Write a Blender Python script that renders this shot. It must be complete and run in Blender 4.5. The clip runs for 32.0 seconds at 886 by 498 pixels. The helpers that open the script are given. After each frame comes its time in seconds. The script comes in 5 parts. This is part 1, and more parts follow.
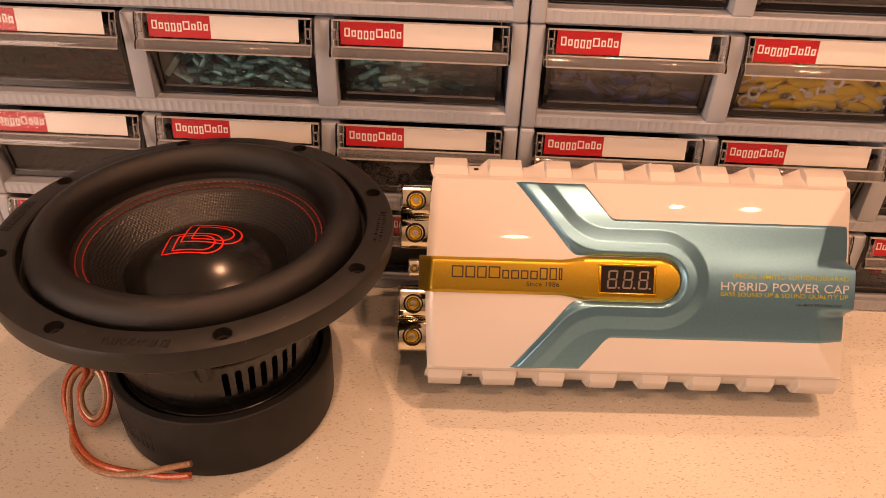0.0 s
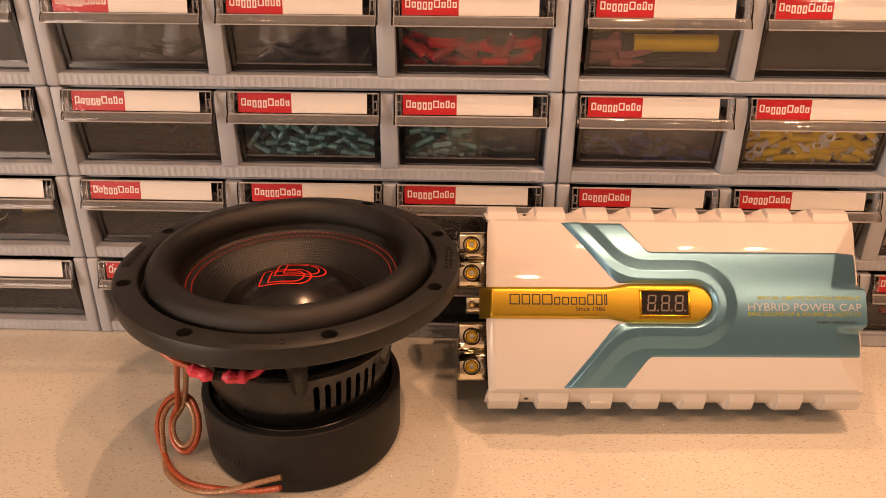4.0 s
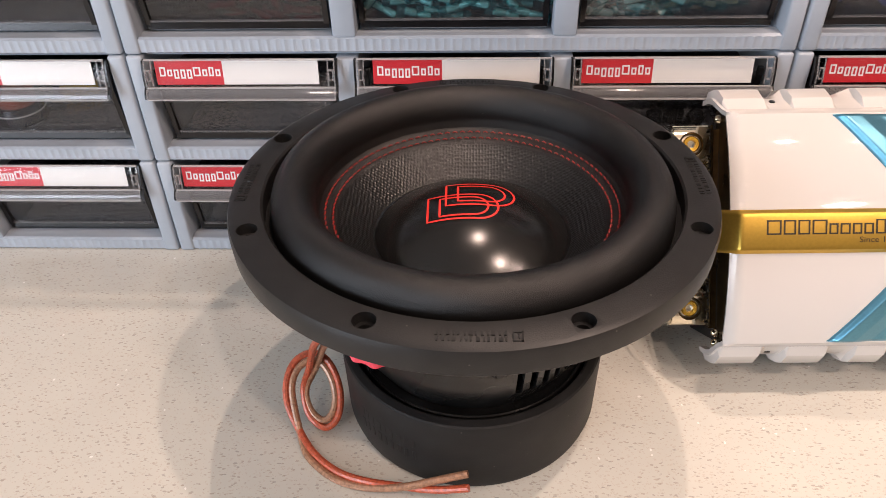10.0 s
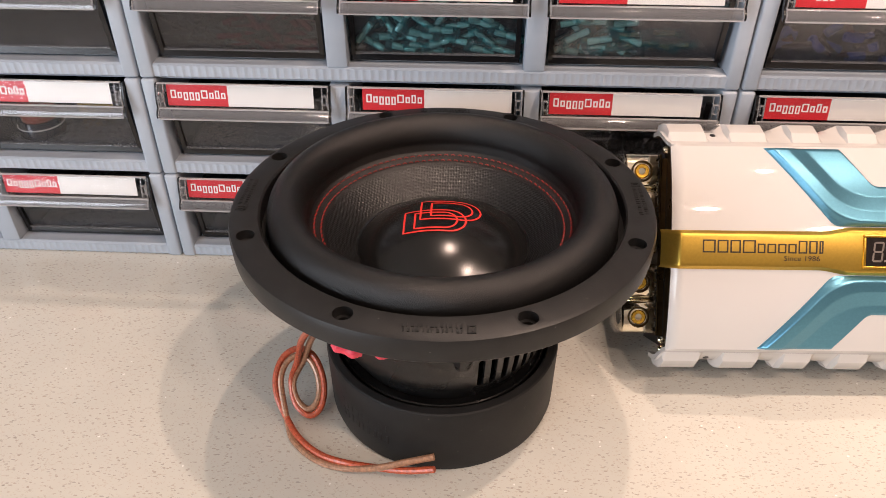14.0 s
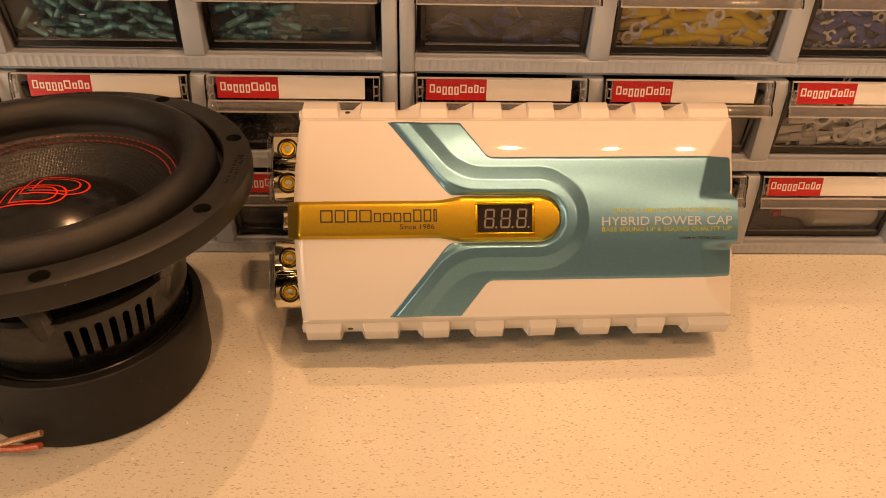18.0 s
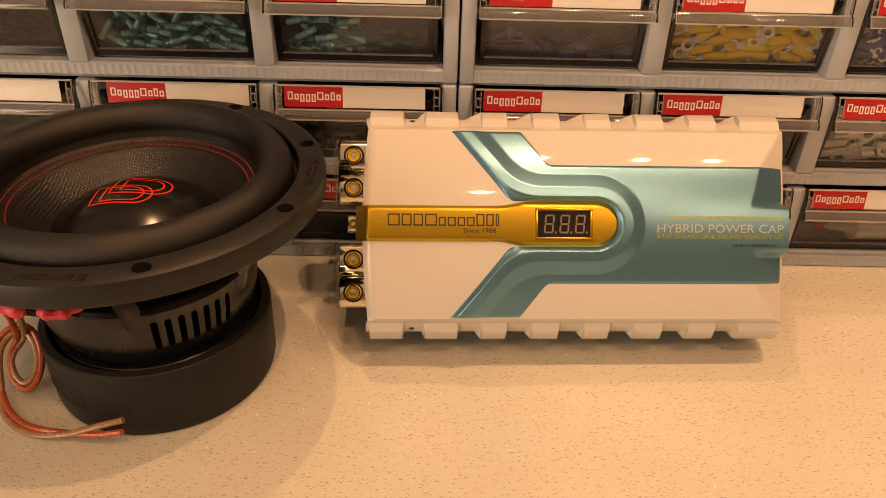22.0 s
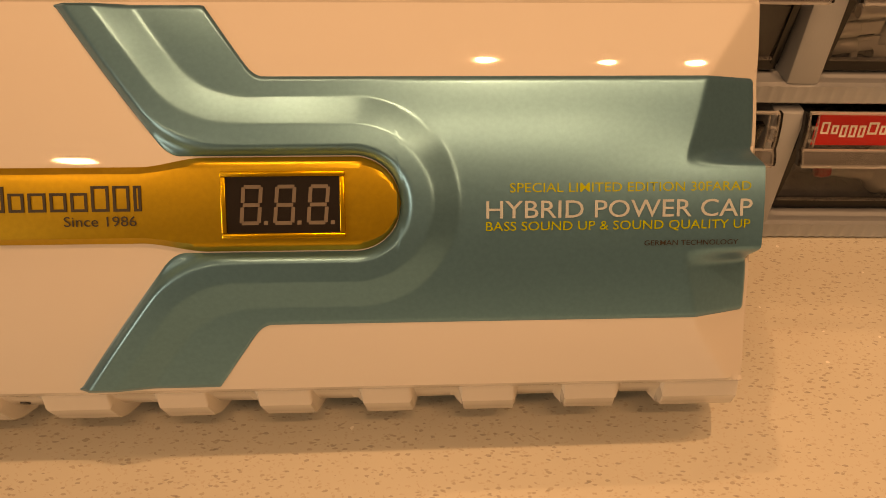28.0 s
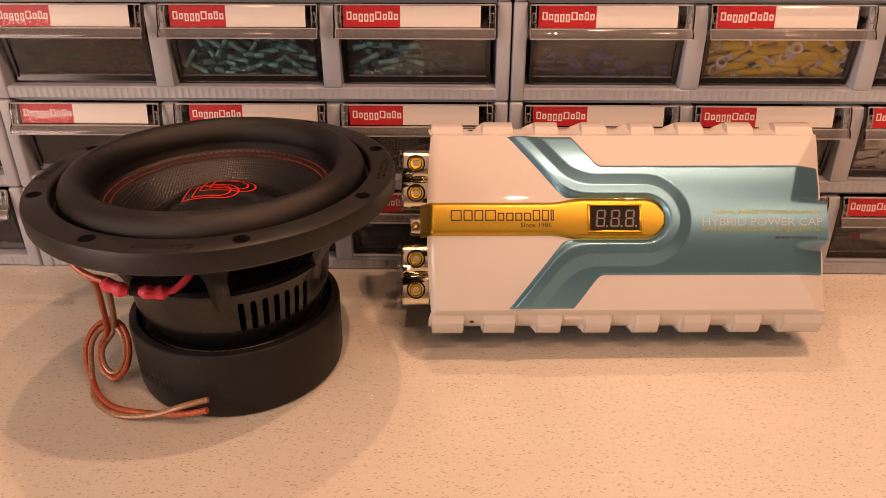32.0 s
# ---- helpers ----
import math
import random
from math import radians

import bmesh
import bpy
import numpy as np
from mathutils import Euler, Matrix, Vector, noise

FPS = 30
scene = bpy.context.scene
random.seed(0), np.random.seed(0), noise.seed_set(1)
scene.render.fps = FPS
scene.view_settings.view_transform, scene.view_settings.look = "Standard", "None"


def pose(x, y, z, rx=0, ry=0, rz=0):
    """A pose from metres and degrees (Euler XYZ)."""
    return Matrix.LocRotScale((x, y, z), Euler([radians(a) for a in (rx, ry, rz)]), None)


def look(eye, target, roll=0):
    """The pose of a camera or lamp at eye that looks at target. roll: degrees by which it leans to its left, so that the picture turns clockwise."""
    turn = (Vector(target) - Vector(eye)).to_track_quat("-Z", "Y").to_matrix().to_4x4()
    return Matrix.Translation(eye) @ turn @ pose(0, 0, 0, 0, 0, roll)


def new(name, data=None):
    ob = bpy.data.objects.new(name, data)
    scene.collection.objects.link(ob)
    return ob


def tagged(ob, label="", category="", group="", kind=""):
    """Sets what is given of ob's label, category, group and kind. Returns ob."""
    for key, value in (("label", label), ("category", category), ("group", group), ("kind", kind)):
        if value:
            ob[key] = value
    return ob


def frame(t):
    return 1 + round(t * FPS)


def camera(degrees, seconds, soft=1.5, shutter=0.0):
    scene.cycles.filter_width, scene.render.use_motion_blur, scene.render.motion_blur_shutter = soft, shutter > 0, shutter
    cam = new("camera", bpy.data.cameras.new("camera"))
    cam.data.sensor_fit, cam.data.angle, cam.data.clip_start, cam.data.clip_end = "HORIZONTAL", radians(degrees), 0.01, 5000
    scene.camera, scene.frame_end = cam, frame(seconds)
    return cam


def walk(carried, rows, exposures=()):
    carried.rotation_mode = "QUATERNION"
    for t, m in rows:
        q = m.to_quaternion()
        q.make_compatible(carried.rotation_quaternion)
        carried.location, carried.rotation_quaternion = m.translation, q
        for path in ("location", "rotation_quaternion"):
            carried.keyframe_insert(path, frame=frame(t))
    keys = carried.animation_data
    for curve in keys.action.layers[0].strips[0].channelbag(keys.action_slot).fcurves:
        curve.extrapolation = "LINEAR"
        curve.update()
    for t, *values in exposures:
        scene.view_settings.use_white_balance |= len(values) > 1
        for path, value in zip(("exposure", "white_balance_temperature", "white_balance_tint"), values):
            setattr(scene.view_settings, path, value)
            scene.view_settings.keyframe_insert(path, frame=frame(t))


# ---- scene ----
cam = camera(62.0, 32.0, soft=0.85)
PATH = [
    (0, (0.0241, 0.0152, 0.3830), (-0.0143, 1.6631, -0.7496), 1.92),
    (0.5, (0.0132, -0.0198, 0.3998), (-0.0169, 1.6448, -0.7084), 0.67),
    (1, (0.0114, -0.0340, 0.4081), (-0.0276, 1.6552, -0.6619), -0.50),
    (1.5, (0.0487, -0.0298, 0.4029), (-0.0356, 1.6697, -0.6482), -1.57),
    (2, (0.0498, -0.0392, 0.3978), (-0.0659, 1.6741, -0.6275), -1.65),
    (2.5, (0.0350, -0.0448, 0.3881), (-0.0901, 1.6910, -0.5974), -1.33),
    (3, (0.0290, -0.0496, 0.3815), (-0.0797, 1.7164, -0.5510), -0.80),
    (3.5, (0.0010, -0.0736, 0.3650), (-0.0690, 1.7252, -0.5064), -0.28),
    (5.5, (-0.0399, -0.0570, 0.3648), (-0.0500, 1.7587, -0.4737), 1.38),
    (6, (-0.0838, -0.0669, 0.3548), (-0.1245, 1.7313, -0.5196), 1.16),
    (6.5, (-0.1009, -0.0556, 0.3463), (-0.1451, 1.7224, -0.5684), 0.89),
    (7, (-0.1164, -0.0296, 0.3319), (-0.1546, 1.7234, -0.6300), 0.35),
    (7.5, (-0.1236, -0.0102, 0.3201), (-0.1510, 1.7170, -0.6879), 0.21),
    (8, (-0.1253, 0.0227, 0.3288), (-0.1372, 1.7157, -0.7359), 0.22),
    (8.5, (-0.1178, 0.0715, 0.3392), (-0.1535, 1.7134, -0.8023), 0.34),
    (9, (-0.1327, 0.0743, 0.3183), (-0.2200, 1.6602, -0.8972), -0.49),
    (9.5, (-0.1284, 0.0834, 0.3273), (-0.2321, 1.6583, -0.9011), -1.43),
    (10, (-0.1275, 0.0789, 0.3327), (-0.2123, 1.6640, -0.8839), -1.52),
    (10.5, (-0.1237, 0.0598, 0.3379), (-0.1799, 1.6532, -0.8696), -0.88),
    (11, (-0.1235, 0.0494, 0.3407), (-0.1892, 1.6475, -0.8601), -0.95),
    (11.5, (-0.1216, 0.0425, 0.3487), (-0.1982, 1.6529, -0.8349), -1.04),
    (12, (-0.1229, 0.0274, 0.3532), (-0.2017, 1.6508, -0.8123), -0.93),
    (12.5, (-0.1197, 0.0356, 0.3638), (-0.2025, 1.6603, -0.7997), -0.74),
    (13, (-0.1119, 0.0335, 0.3629), (-0.1928, 1.6544, -0.8060), -0.39),
    (13.5, (-0.1140, 0.0362, 0.3607), (-0.1929, 1.6514, -0.8160), 0.03),
    (15.5, (-0.0532, 0.0219, 0.3577), (-0.1011, 1.6425, -0.8135), -0.08),
    (16, (0.0342, 0.0099, 0.3658), (0.0172, 1.6360, -0.7984), -0.47),
    (16.5, (0.0777, 0.0132, 0.3492), (0.0932, 1.6483, -0.8024), -0.56),
    (17, (0.0890, 0.0154, 0.3413), (0.1246, 1.6578, -0.7993), -0.26),
    (17.5, (0.0875, 0.0144, 0.3377), (0.1400, 1.6640, -0.7919), 0.54),
    (18, (0.0804, 0.0143, 0.3421), (0.1447, 1.6659, -0.7840), 1.47),
    (18.5, (0.0772, 0.0065, 0.3411), (0.1483, 1.6618, -0.7792), 2.12),
    (19, (0.0749, 0.0021, 0.3506), (0.1495, 1.6597, -0.7660), 2.37),
    (19.5, (0.0737, -0.0037, 0.3496), (0.1473, 1.6566, -0.7632), 2.36),
    (20, (0.0683, -0.0090, 0.3495), (0.1381, 1.6554, -0.7573), 2.23),
    (20.5, (0.0557, -0.0078, 0.3490), (0.1207, 1.6598, -0.7532), 2.18),
    (21, (0.0480, -0.0057, 0.3495), (0.1040, 1.6646, -0.7491), 2.14),
    (21.5, (0.0482, -0.0037, 0.3460), (0.0895, 1.6719, -0.7452), 1.84),
    (22, (0.0512, -0.0060, 0.3453), (0.0725, 1.6707, -0.7449), 1.56),
    (22.5, (0.0586, -0.0050, 0.3415), (0.0703, 1.6802, -0.7355), 1.36),
    (23, (0.0520, -0.0002, 0.3413), (0.0636, 1.6878, -0.7314), 1.33),
    (23.5, (0.0509, -0.0009, 0.3476), (0.0695, 1.6915, -0.7180), 1.22),
    (24, (0.0175, -0.0509, 0.3711), (0.0479, 1.6496, -0.6811), 1.11),
    (24.5, (0.0420, -0.0653, 0.3735), (0.0844, 1.6346, -0.6794), 0.96),
    (25, (0.1256, 0.0135, 0.3409), (0.1828, 1.7006, -0.7317), 1.07),
    (25.5, (0.1636, 0.1450, 0.2711), (0.2295, 1.7862, -0.8701), 1.22),
    (26, (0.1843, 0.2718, 0.2201), (0.2070, 1.8245, -1.0404), 0.64),
    (26.5, (0.1911, 0.2871, 0.1981), (0.2268, 1.7675, -1.1462), 1.06),
    (28.5, (0.1547, 0.1382, 0.2813), (0.1810, 1.7112, -0.9537), 1.27),
    (29, (0.1070, 0.0327, 0.3373), (0.0838, 1.6599, -0.8254), 0.48),
    (29.5, (0.0561, -0.0446, 0.3708), (0.0061, 1.6249, -0.7293), 0.16),
    (30, (0.0475, -0.0859, 0.3816), (-0.0131, 1.6117, -0.6741), -0.09),
    (30.5, (0.0296, -0.0905, 0.3834), (-0.0270, 1.6266, -0.6405), -0.16),
    (31, (0.0334, -0.0809, 0.3675), (-0.0151, 1.6552, -0.6242), -0.27),
    (31.5, (0.0266, -0.0794, 0.3611), (-0.0193, 1.6765, -0.5953), -0.19),
    (32, (0.0286, -0.0625, 0.3192), (-0.0207, 1.7107, -0.6046), -0.16),
]
LIGHTING = [
    (0, -0.68, 12500, 46), (6, -0.57, 10700, 36), (7.2, -0.38, 9600, 40), (8.0, -0.31, 8600, 42), (8.7, -0.08, 6600, 16), (9, -0.11, 6200, 16), (11, -0.17, 6200, 14), (13.5, -0.20, 6200, 15),
    (15.5, -0.28, 7500, 20), (16, -0.35, 8000, 27), (16.5, -0.56, 12000, 38), (17.2, -0.89, 14000, 48), (18, -0.77, 16000, 31), (19, -0.80, 15800, 30), (22, -0.83, 15500, 30), (24.8, -0.70, 15300, 29), (25.4, -0.90, 20000, 29), (26, -1.30, 25000, 35), (28.5, -1.16, 24000, 31), (29, -0.97, 18000, 32), (29.5, -0.86, 14000, 40), (30, -0.85, 10700, 43), (32, -0.79, 10700, 43),
]
walk(cam, [(t, look(eye, target, roll)) for t, eye, target, roll in PATH], LIGHTING)

# ---- light ----
world = bpy.data.worlds.new("room_air")
scene.world = world
world.use_nodes = True
world.node_tree.nodes["Background"].inputs[0].default_value = (1.0, 0.93, 0.85, 1)
world.node_tree.nodes["Background"].inputs[1].default_value = 0.03
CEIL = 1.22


def lamp_or_fill(x, y, z, watts, size, spread=180):
    data = bpy.data.lights.new("lamp_or_fill", "AREA")
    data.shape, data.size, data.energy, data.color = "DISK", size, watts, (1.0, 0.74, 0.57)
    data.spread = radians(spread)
    ob = new("lamp_or_fill_disk", data)
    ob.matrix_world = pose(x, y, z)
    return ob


# recessed ceiling lamps over the worktop and in the room behind, where the outer two are fill added to brighten the
# drawer fronts
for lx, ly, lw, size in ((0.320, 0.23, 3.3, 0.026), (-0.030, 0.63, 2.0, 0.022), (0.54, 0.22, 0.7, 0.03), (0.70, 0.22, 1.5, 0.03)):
    lamp_or_fill(lx, ly, CEIL - 0.006, lw, size, 110)
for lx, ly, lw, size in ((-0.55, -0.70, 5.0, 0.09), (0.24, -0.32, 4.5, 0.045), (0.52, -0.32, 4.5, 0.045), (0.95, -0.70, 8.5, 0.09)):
    lamp_or_fill(lx, ly, CEIL - 0.006, lw, size)


# daylight from a window in the west wall
sky = bpy.data.lights.new("window_sky", "AREA")
sky.shape, sky.size, sky.size_y, sky.energy, sky.color = "RECTANGLE", 1.1, 1.0, 36.0, (0.84, 0.93, 1.0)
new("window_daylight", sky).matrix_world = look((-1.66, -1.00, 0.38), (-0.3, 0.4, 0.15))


# ---- materials ----
def mat(name, base, rough=0.5, metal=0.0, vary=0.08, scale=60.0, bump=0.0, bump_scale=400.0, coat=0.0, spec=0.5, rvar=0.08):
    m = bpy.data.materials.new(name)
    m.use_nodes = True
    nt = m.node_tree
    bsdf = nt.nodes["Principled BSDF"]
    bsdf.inputs["Metallic"].default_value = metal
    bsdf.inputs["Coat Weight"].default_value = coat
    bsdf.inputs["Coat Roughness"].default_value = 0.08
    bsdf.inputs["Specular IOR Level"].default_value = spec
    co = nt.nodes.new("ShaderNodeTexCoord")
    n1 = nt.nodes.new("ShaderNodeTexNoise")
    n1.inputs["Scale"].default_value, n1.inputs["Detail"].default_value = scale, 6.0
    nt.links.new(co.outputs["Object"], n1.inputs["Vector"])
    ramp = nt.nodes.new("ShaderNodeValToRGB")
    ramp.color_ramp.elements[0].position, ramp.color_ramp.elements[1].position = 0.3, 0.7
    ramp.color_ramp.elements[0].color = (*[c * (1 - vary) for c in base], 1)
    ramp.color_ramp.elements[1].color = (*[min(1.0, c * (1 + vary)) for c in base], 1)
    nt.links.new(n1.outputs["Fac"], ramp.inputs["Fac"])
    nt.links.new(ramp.outputs["Color"], bsdf.inputs["Base Color"])
    mr = nt.nodes.new("ShaderNodeMapRange")
    mr.inputs["To Min"].default_value, mr.inputs["To Max"].default_value = max(0.02, rough - rvar), min(1.0, rough + rvar)
    n2 = nt.nodes.new("ShaderNodeTexNoise")
    n2.inputs["Scale"].default_value = scale * 0.37
    nt.links.new(co.outputs["Object"], n2.inputs["Vector"])
    nt.links.new(n2.outputs["Fac"], mr.inputs["Value"])
    nt.links.new(mr.outputs["Result"], bsdf.inputs["Roughness"])
    if bump:
        n3 = nt.nodes.new("ShaderNodeTexNoise")
        n3.inputs["Scale"].default_value, n3.inputs["Detail"].default_value = bump_scale, 3.0
        nt.links.new(co.outputs["Object"], n3.inputs["Vector"])
        bp = nt.nodes.new("ShaderNodeBump")
        bp.inputs["Strength"].default_value, bp.inputs["Distance"].default_value = bump, 0.001
        nt.links.new(n3.outputs["Fac"], bp.inputs["Height"])
        nt.links.new(bp.outputs["Normal"], bsdf.inputs["Normal"])
    return m


def clear(name, tint, ior=1.45, rough=0.04, gloss=1.0, haze=None):
    """Thin clear plastic: tinted see-through with a Fresnel gloss, and a little milky haze where given."""
    m = bpy.data.materials.new(name)
    m.use_nodes = True
    nt = m.node_tree
    nt.nodes.remove(nt.nodes["Principled BSDF"])
    out = nt.nodes["Material Output"]
    tr = nt.nodes.new("ShaderNodeBsdfTransparent")
    tr.inputs["Color"].default_value = (*tint, 1)
    body = tr.outputs[0]
    if haze:
        df = nt.nodes.new("ShaderNodeBsdfDiffuse")
        df.inputs["Color"].default_value = (*haze[1], 1)
        noi = nt.nodes.new("ShaderNodeTexNoise")
        noi.inputs["Scale"].default_value = 35.0
        mr = nt.nodes.new("ShaderNodeMapRange")
        mr.inputs["To Min"].default_value, mr.inputs["To Max"].default_value = haze[0] * 0.6, haze[0] * 1.4
        nt.links.new(noi.outputs["Fac"], mr.inputs["Value"])
        mx = nt.nodes.new("ShaderNodeMixShader")
        nt.links.new(mr.outputs[0], mx.inputs[0])
        nt.links.new(body, mx.inputs[1])
        nt.links.new(df.outputs[0], mx.inputs[2])
        body = mx.outputs[0]
    gl = nt.nodes.new("ShaderNodeBsdfGlossy")
    gl.inputs["Roughness"].default_value = rough
    gl.inputs["Color"].default_value = (gloss, gloss, gloss, 1)
    lw = nt.nodes.new("ShaderNodeLayerWeight")
    lw.inputs["Blend"].default_value = 0.5
    pw = nt.nodes.new("ShaderNodeMath")
    pw.operation, pw.inputs[1].default_value = "POWER", 5.0
    nt.links.new(lw.outputs["Facing"], pw.inputs[0])
    fr = nt.nodes.new("ShaderNodeMapRange")
    fr.inputs["To Min"].default_value, fr.inputs["To Max"].default_value = ((ior - 1) / (ior + 1)) ** 2, 0.95
    nt.links.new(pw.outputs[0], fr.inputs["Value"])
    mix = nt.nodes.new("ShaderNodeMixShader")
    nt.links.new(fr.outputs[0], mix.inputs[0])
    nt.links.new(body, mix.inputs[1])
    nt.links.new(gl.outputs[0], mix.inputs[2])
    nt.links.new(mix.outputs[0], out.inputs["Surface"])
    return m


def quartz():
    """Polished quartz worktop: warm white with fine grey-brown chips and a few bright ones."""
    m = mat("quartz", (0.59, 0.585, 0.53), rough=0.16, vary=0.05, scale=9.0, rvar=0.05)
    nt = m.node_tree
    bsdf = nt.nodes["Principled BSDF"]
    co = nt.nodes.new("ShaderNodeTexCoord")
    src = bsdf.inputs["Base Color"].links[0].from_socket
    for scale, thr, chance, col, stretch, spin in ((300, 0.31, 0.80, (0.30, 0.26, 0.22), 2.1, 0.5), (230, 0.26, 0.84, (0.26, 0.24, 0.22), 2.4, 1.9), (330, 0.31, 0.80, (0.38, 0.33, 0.27), 2.0, 2.7), (620, 0.36, 0.60, (0.50, 0.44, 0.37), 1.3, 1.2), (170, 0.13, 0.95, (0.95, 0.95, 0.92), 1.0, 0.0)):
        mp = nt.nodes.new("ShaderNodeMapping")
        mp.inputs["Scale"].default_value = (1, stretch, 1)
        mp.inputs["Rotation"].default_value = (0, 0, spin)
        nt.links.new(co.outputs["Object"], mp.inputs["Vector"])
        warp = nt.nodes.new("ShaderNodeTexNoise")
        warp.inputs["Scale"].default_value = scale * 1.3
        nt.links.new(mp.outputs[0], warp.inputs["Vector"])
        add = nt.nodes.new("ShaderNodeMixRGB")
        add.blend_type, add.inputs[0].default_value = "ADD", 0.0028
        nt.links.new(mp.outputs[0], add.inputs[1])
        nt.links.new(warp.outputs["Color"], add.inputs[2])
        vo = nt.nodes.new("ShaderNodeTexVoronoi")
        vo.inputs["Scale"].default_value = scale
        nt.links.new(add.outputs[0], vo.inputs["Vector"])
        near = nt.nodes.new("ShaderNodeMath")
        near.operation, near.inputs[1].default_value = "LESS_THAN", thr
        nt.links.new(vo.outputs["Distance"], near.inputs[0])
        sep = nt.nodes.new("ShaderNodeSeparateColor")
        nt.links.new(vo.outputs["Color"], sep.inputs[0])
        pick = nt.nodes.new("ShaderNodeMath")
        pick.operation, pick.inputs[1].default_value = "GREATER_THAN", chance
        nt.links.new(sep.outputs[0], pick.inputs[0])
        both = nt.nodes.new("ShaderNodeMath")
        both.operation = "MULTIPLY"
        nt.links.new(near.outputs[0], both.inputs[0])
        nt.links.new(pick.outputs[0], both.inputs[1])
        soft = nt.nodes.new("ShaderNodeMath")
        soft.operation = "MULTIPLY"
        nt.links.new(both.outputs[0], soft.inputs[0])
        soft.inputs[1].default_value = 0.55
        mx = nt.nodes.new("ShaderNodeMixRGB")
        nt.links.new(soft.outputs[0], mx.inputs[0])
        nt.links.new(src, mx.inputs[1])
        mx.inputs[2].default_value = (*col, 1)
        src = mx.outputs[0]
    nt.links.new(src, bsdf.inputs["Base Color"])
    return m


def woven(name, base):
    """Woven fibre of the cone: a fine dotted weave in relief under a thin lacquer."""
    m = mat(name, base, rough=0.33, vary=0.15, scale=300, spec=0.5)
    nt = m.node_tree
    bsdf = nt.nodes["Principled BSDF"]
    co = nt.nodes.new("ShaderNodeTexCoord")
    dots = nt.nodes.new("ShaderNodeTexVoronoi")
    dots.inputs["Scale"].default_value, dots.inputs["Randomness"].default_value = 600.0, 0.3
    nt.links.new(co.outputs["Object"], dots.inputs["Vector"])
    bp = nt.nodes.new("ShaderNodeBump")
    bp.inputs["Strength"].default_value, bp.inputs["Distance"].default_value = 0.8, 0.00065
    nt.links.new(dots.outputs["Distance"], bp.inputs["Height"])
    nt.links.new(bp.outputs["Normal"], bsdf.inputs["Normal"])
    return m


def dusty(m, scale, keep, col):
    """Sparse pale lint specks lying on a dark surface."""
    nt = m.node_tree
    bsdf = nt.nodes["Principled BSDF"]
    co = nt.nodes.new("ShaderNodeTexCoord")
    vo = nt.nodes.new("ShaderNodeTexVoronoi")
    vo.inputs["Scale"].default_value = scale
    nt.links.new(co.outputs["Object"], vo.inputs["Vector"])
    near = nt.nodes.new("ShaderNodeMath")
    near.operation, near.inputs[1].default_value = "LESS_THAN", 0.10
    nt.links.new(vo.outputs["Distance"], near.inputs[0])
    sep = nt.nodes.new("ShaderNodeSeparateColor")
    nt.links.new(vo.outputs["Color"], sep.inputs[0])
    pick = nt.nodes.new("ShaderNodeMath")
    pick.operation, pick.inputs[1].default_value = "GREATER_THAN", keep
    nt.links.new(sep.outputs[0], pick.inputs[0])
    both = nt.nodes.new("ShaderNodeMath")
    both.operation = "MULTIPLY"
    nt.links.new(near.outputs[0], both.inputs[0])
    nt.links.new(pick.outputs[0], both.inputs[1])
    mx = nt.nodes.new("ShaderNodeMixRGB")
    nt.links.new(both.outputs[0], mx.inputs[0])
    nt.links.new(bsdf.inputs["Base Color"].links[0].from_socket, mx.inputs[1])
    mx.inputs[2].default_value = (*col, 1)
    nt.links.new(mx.outputs[0], bsdf.inputs["Base Color"])


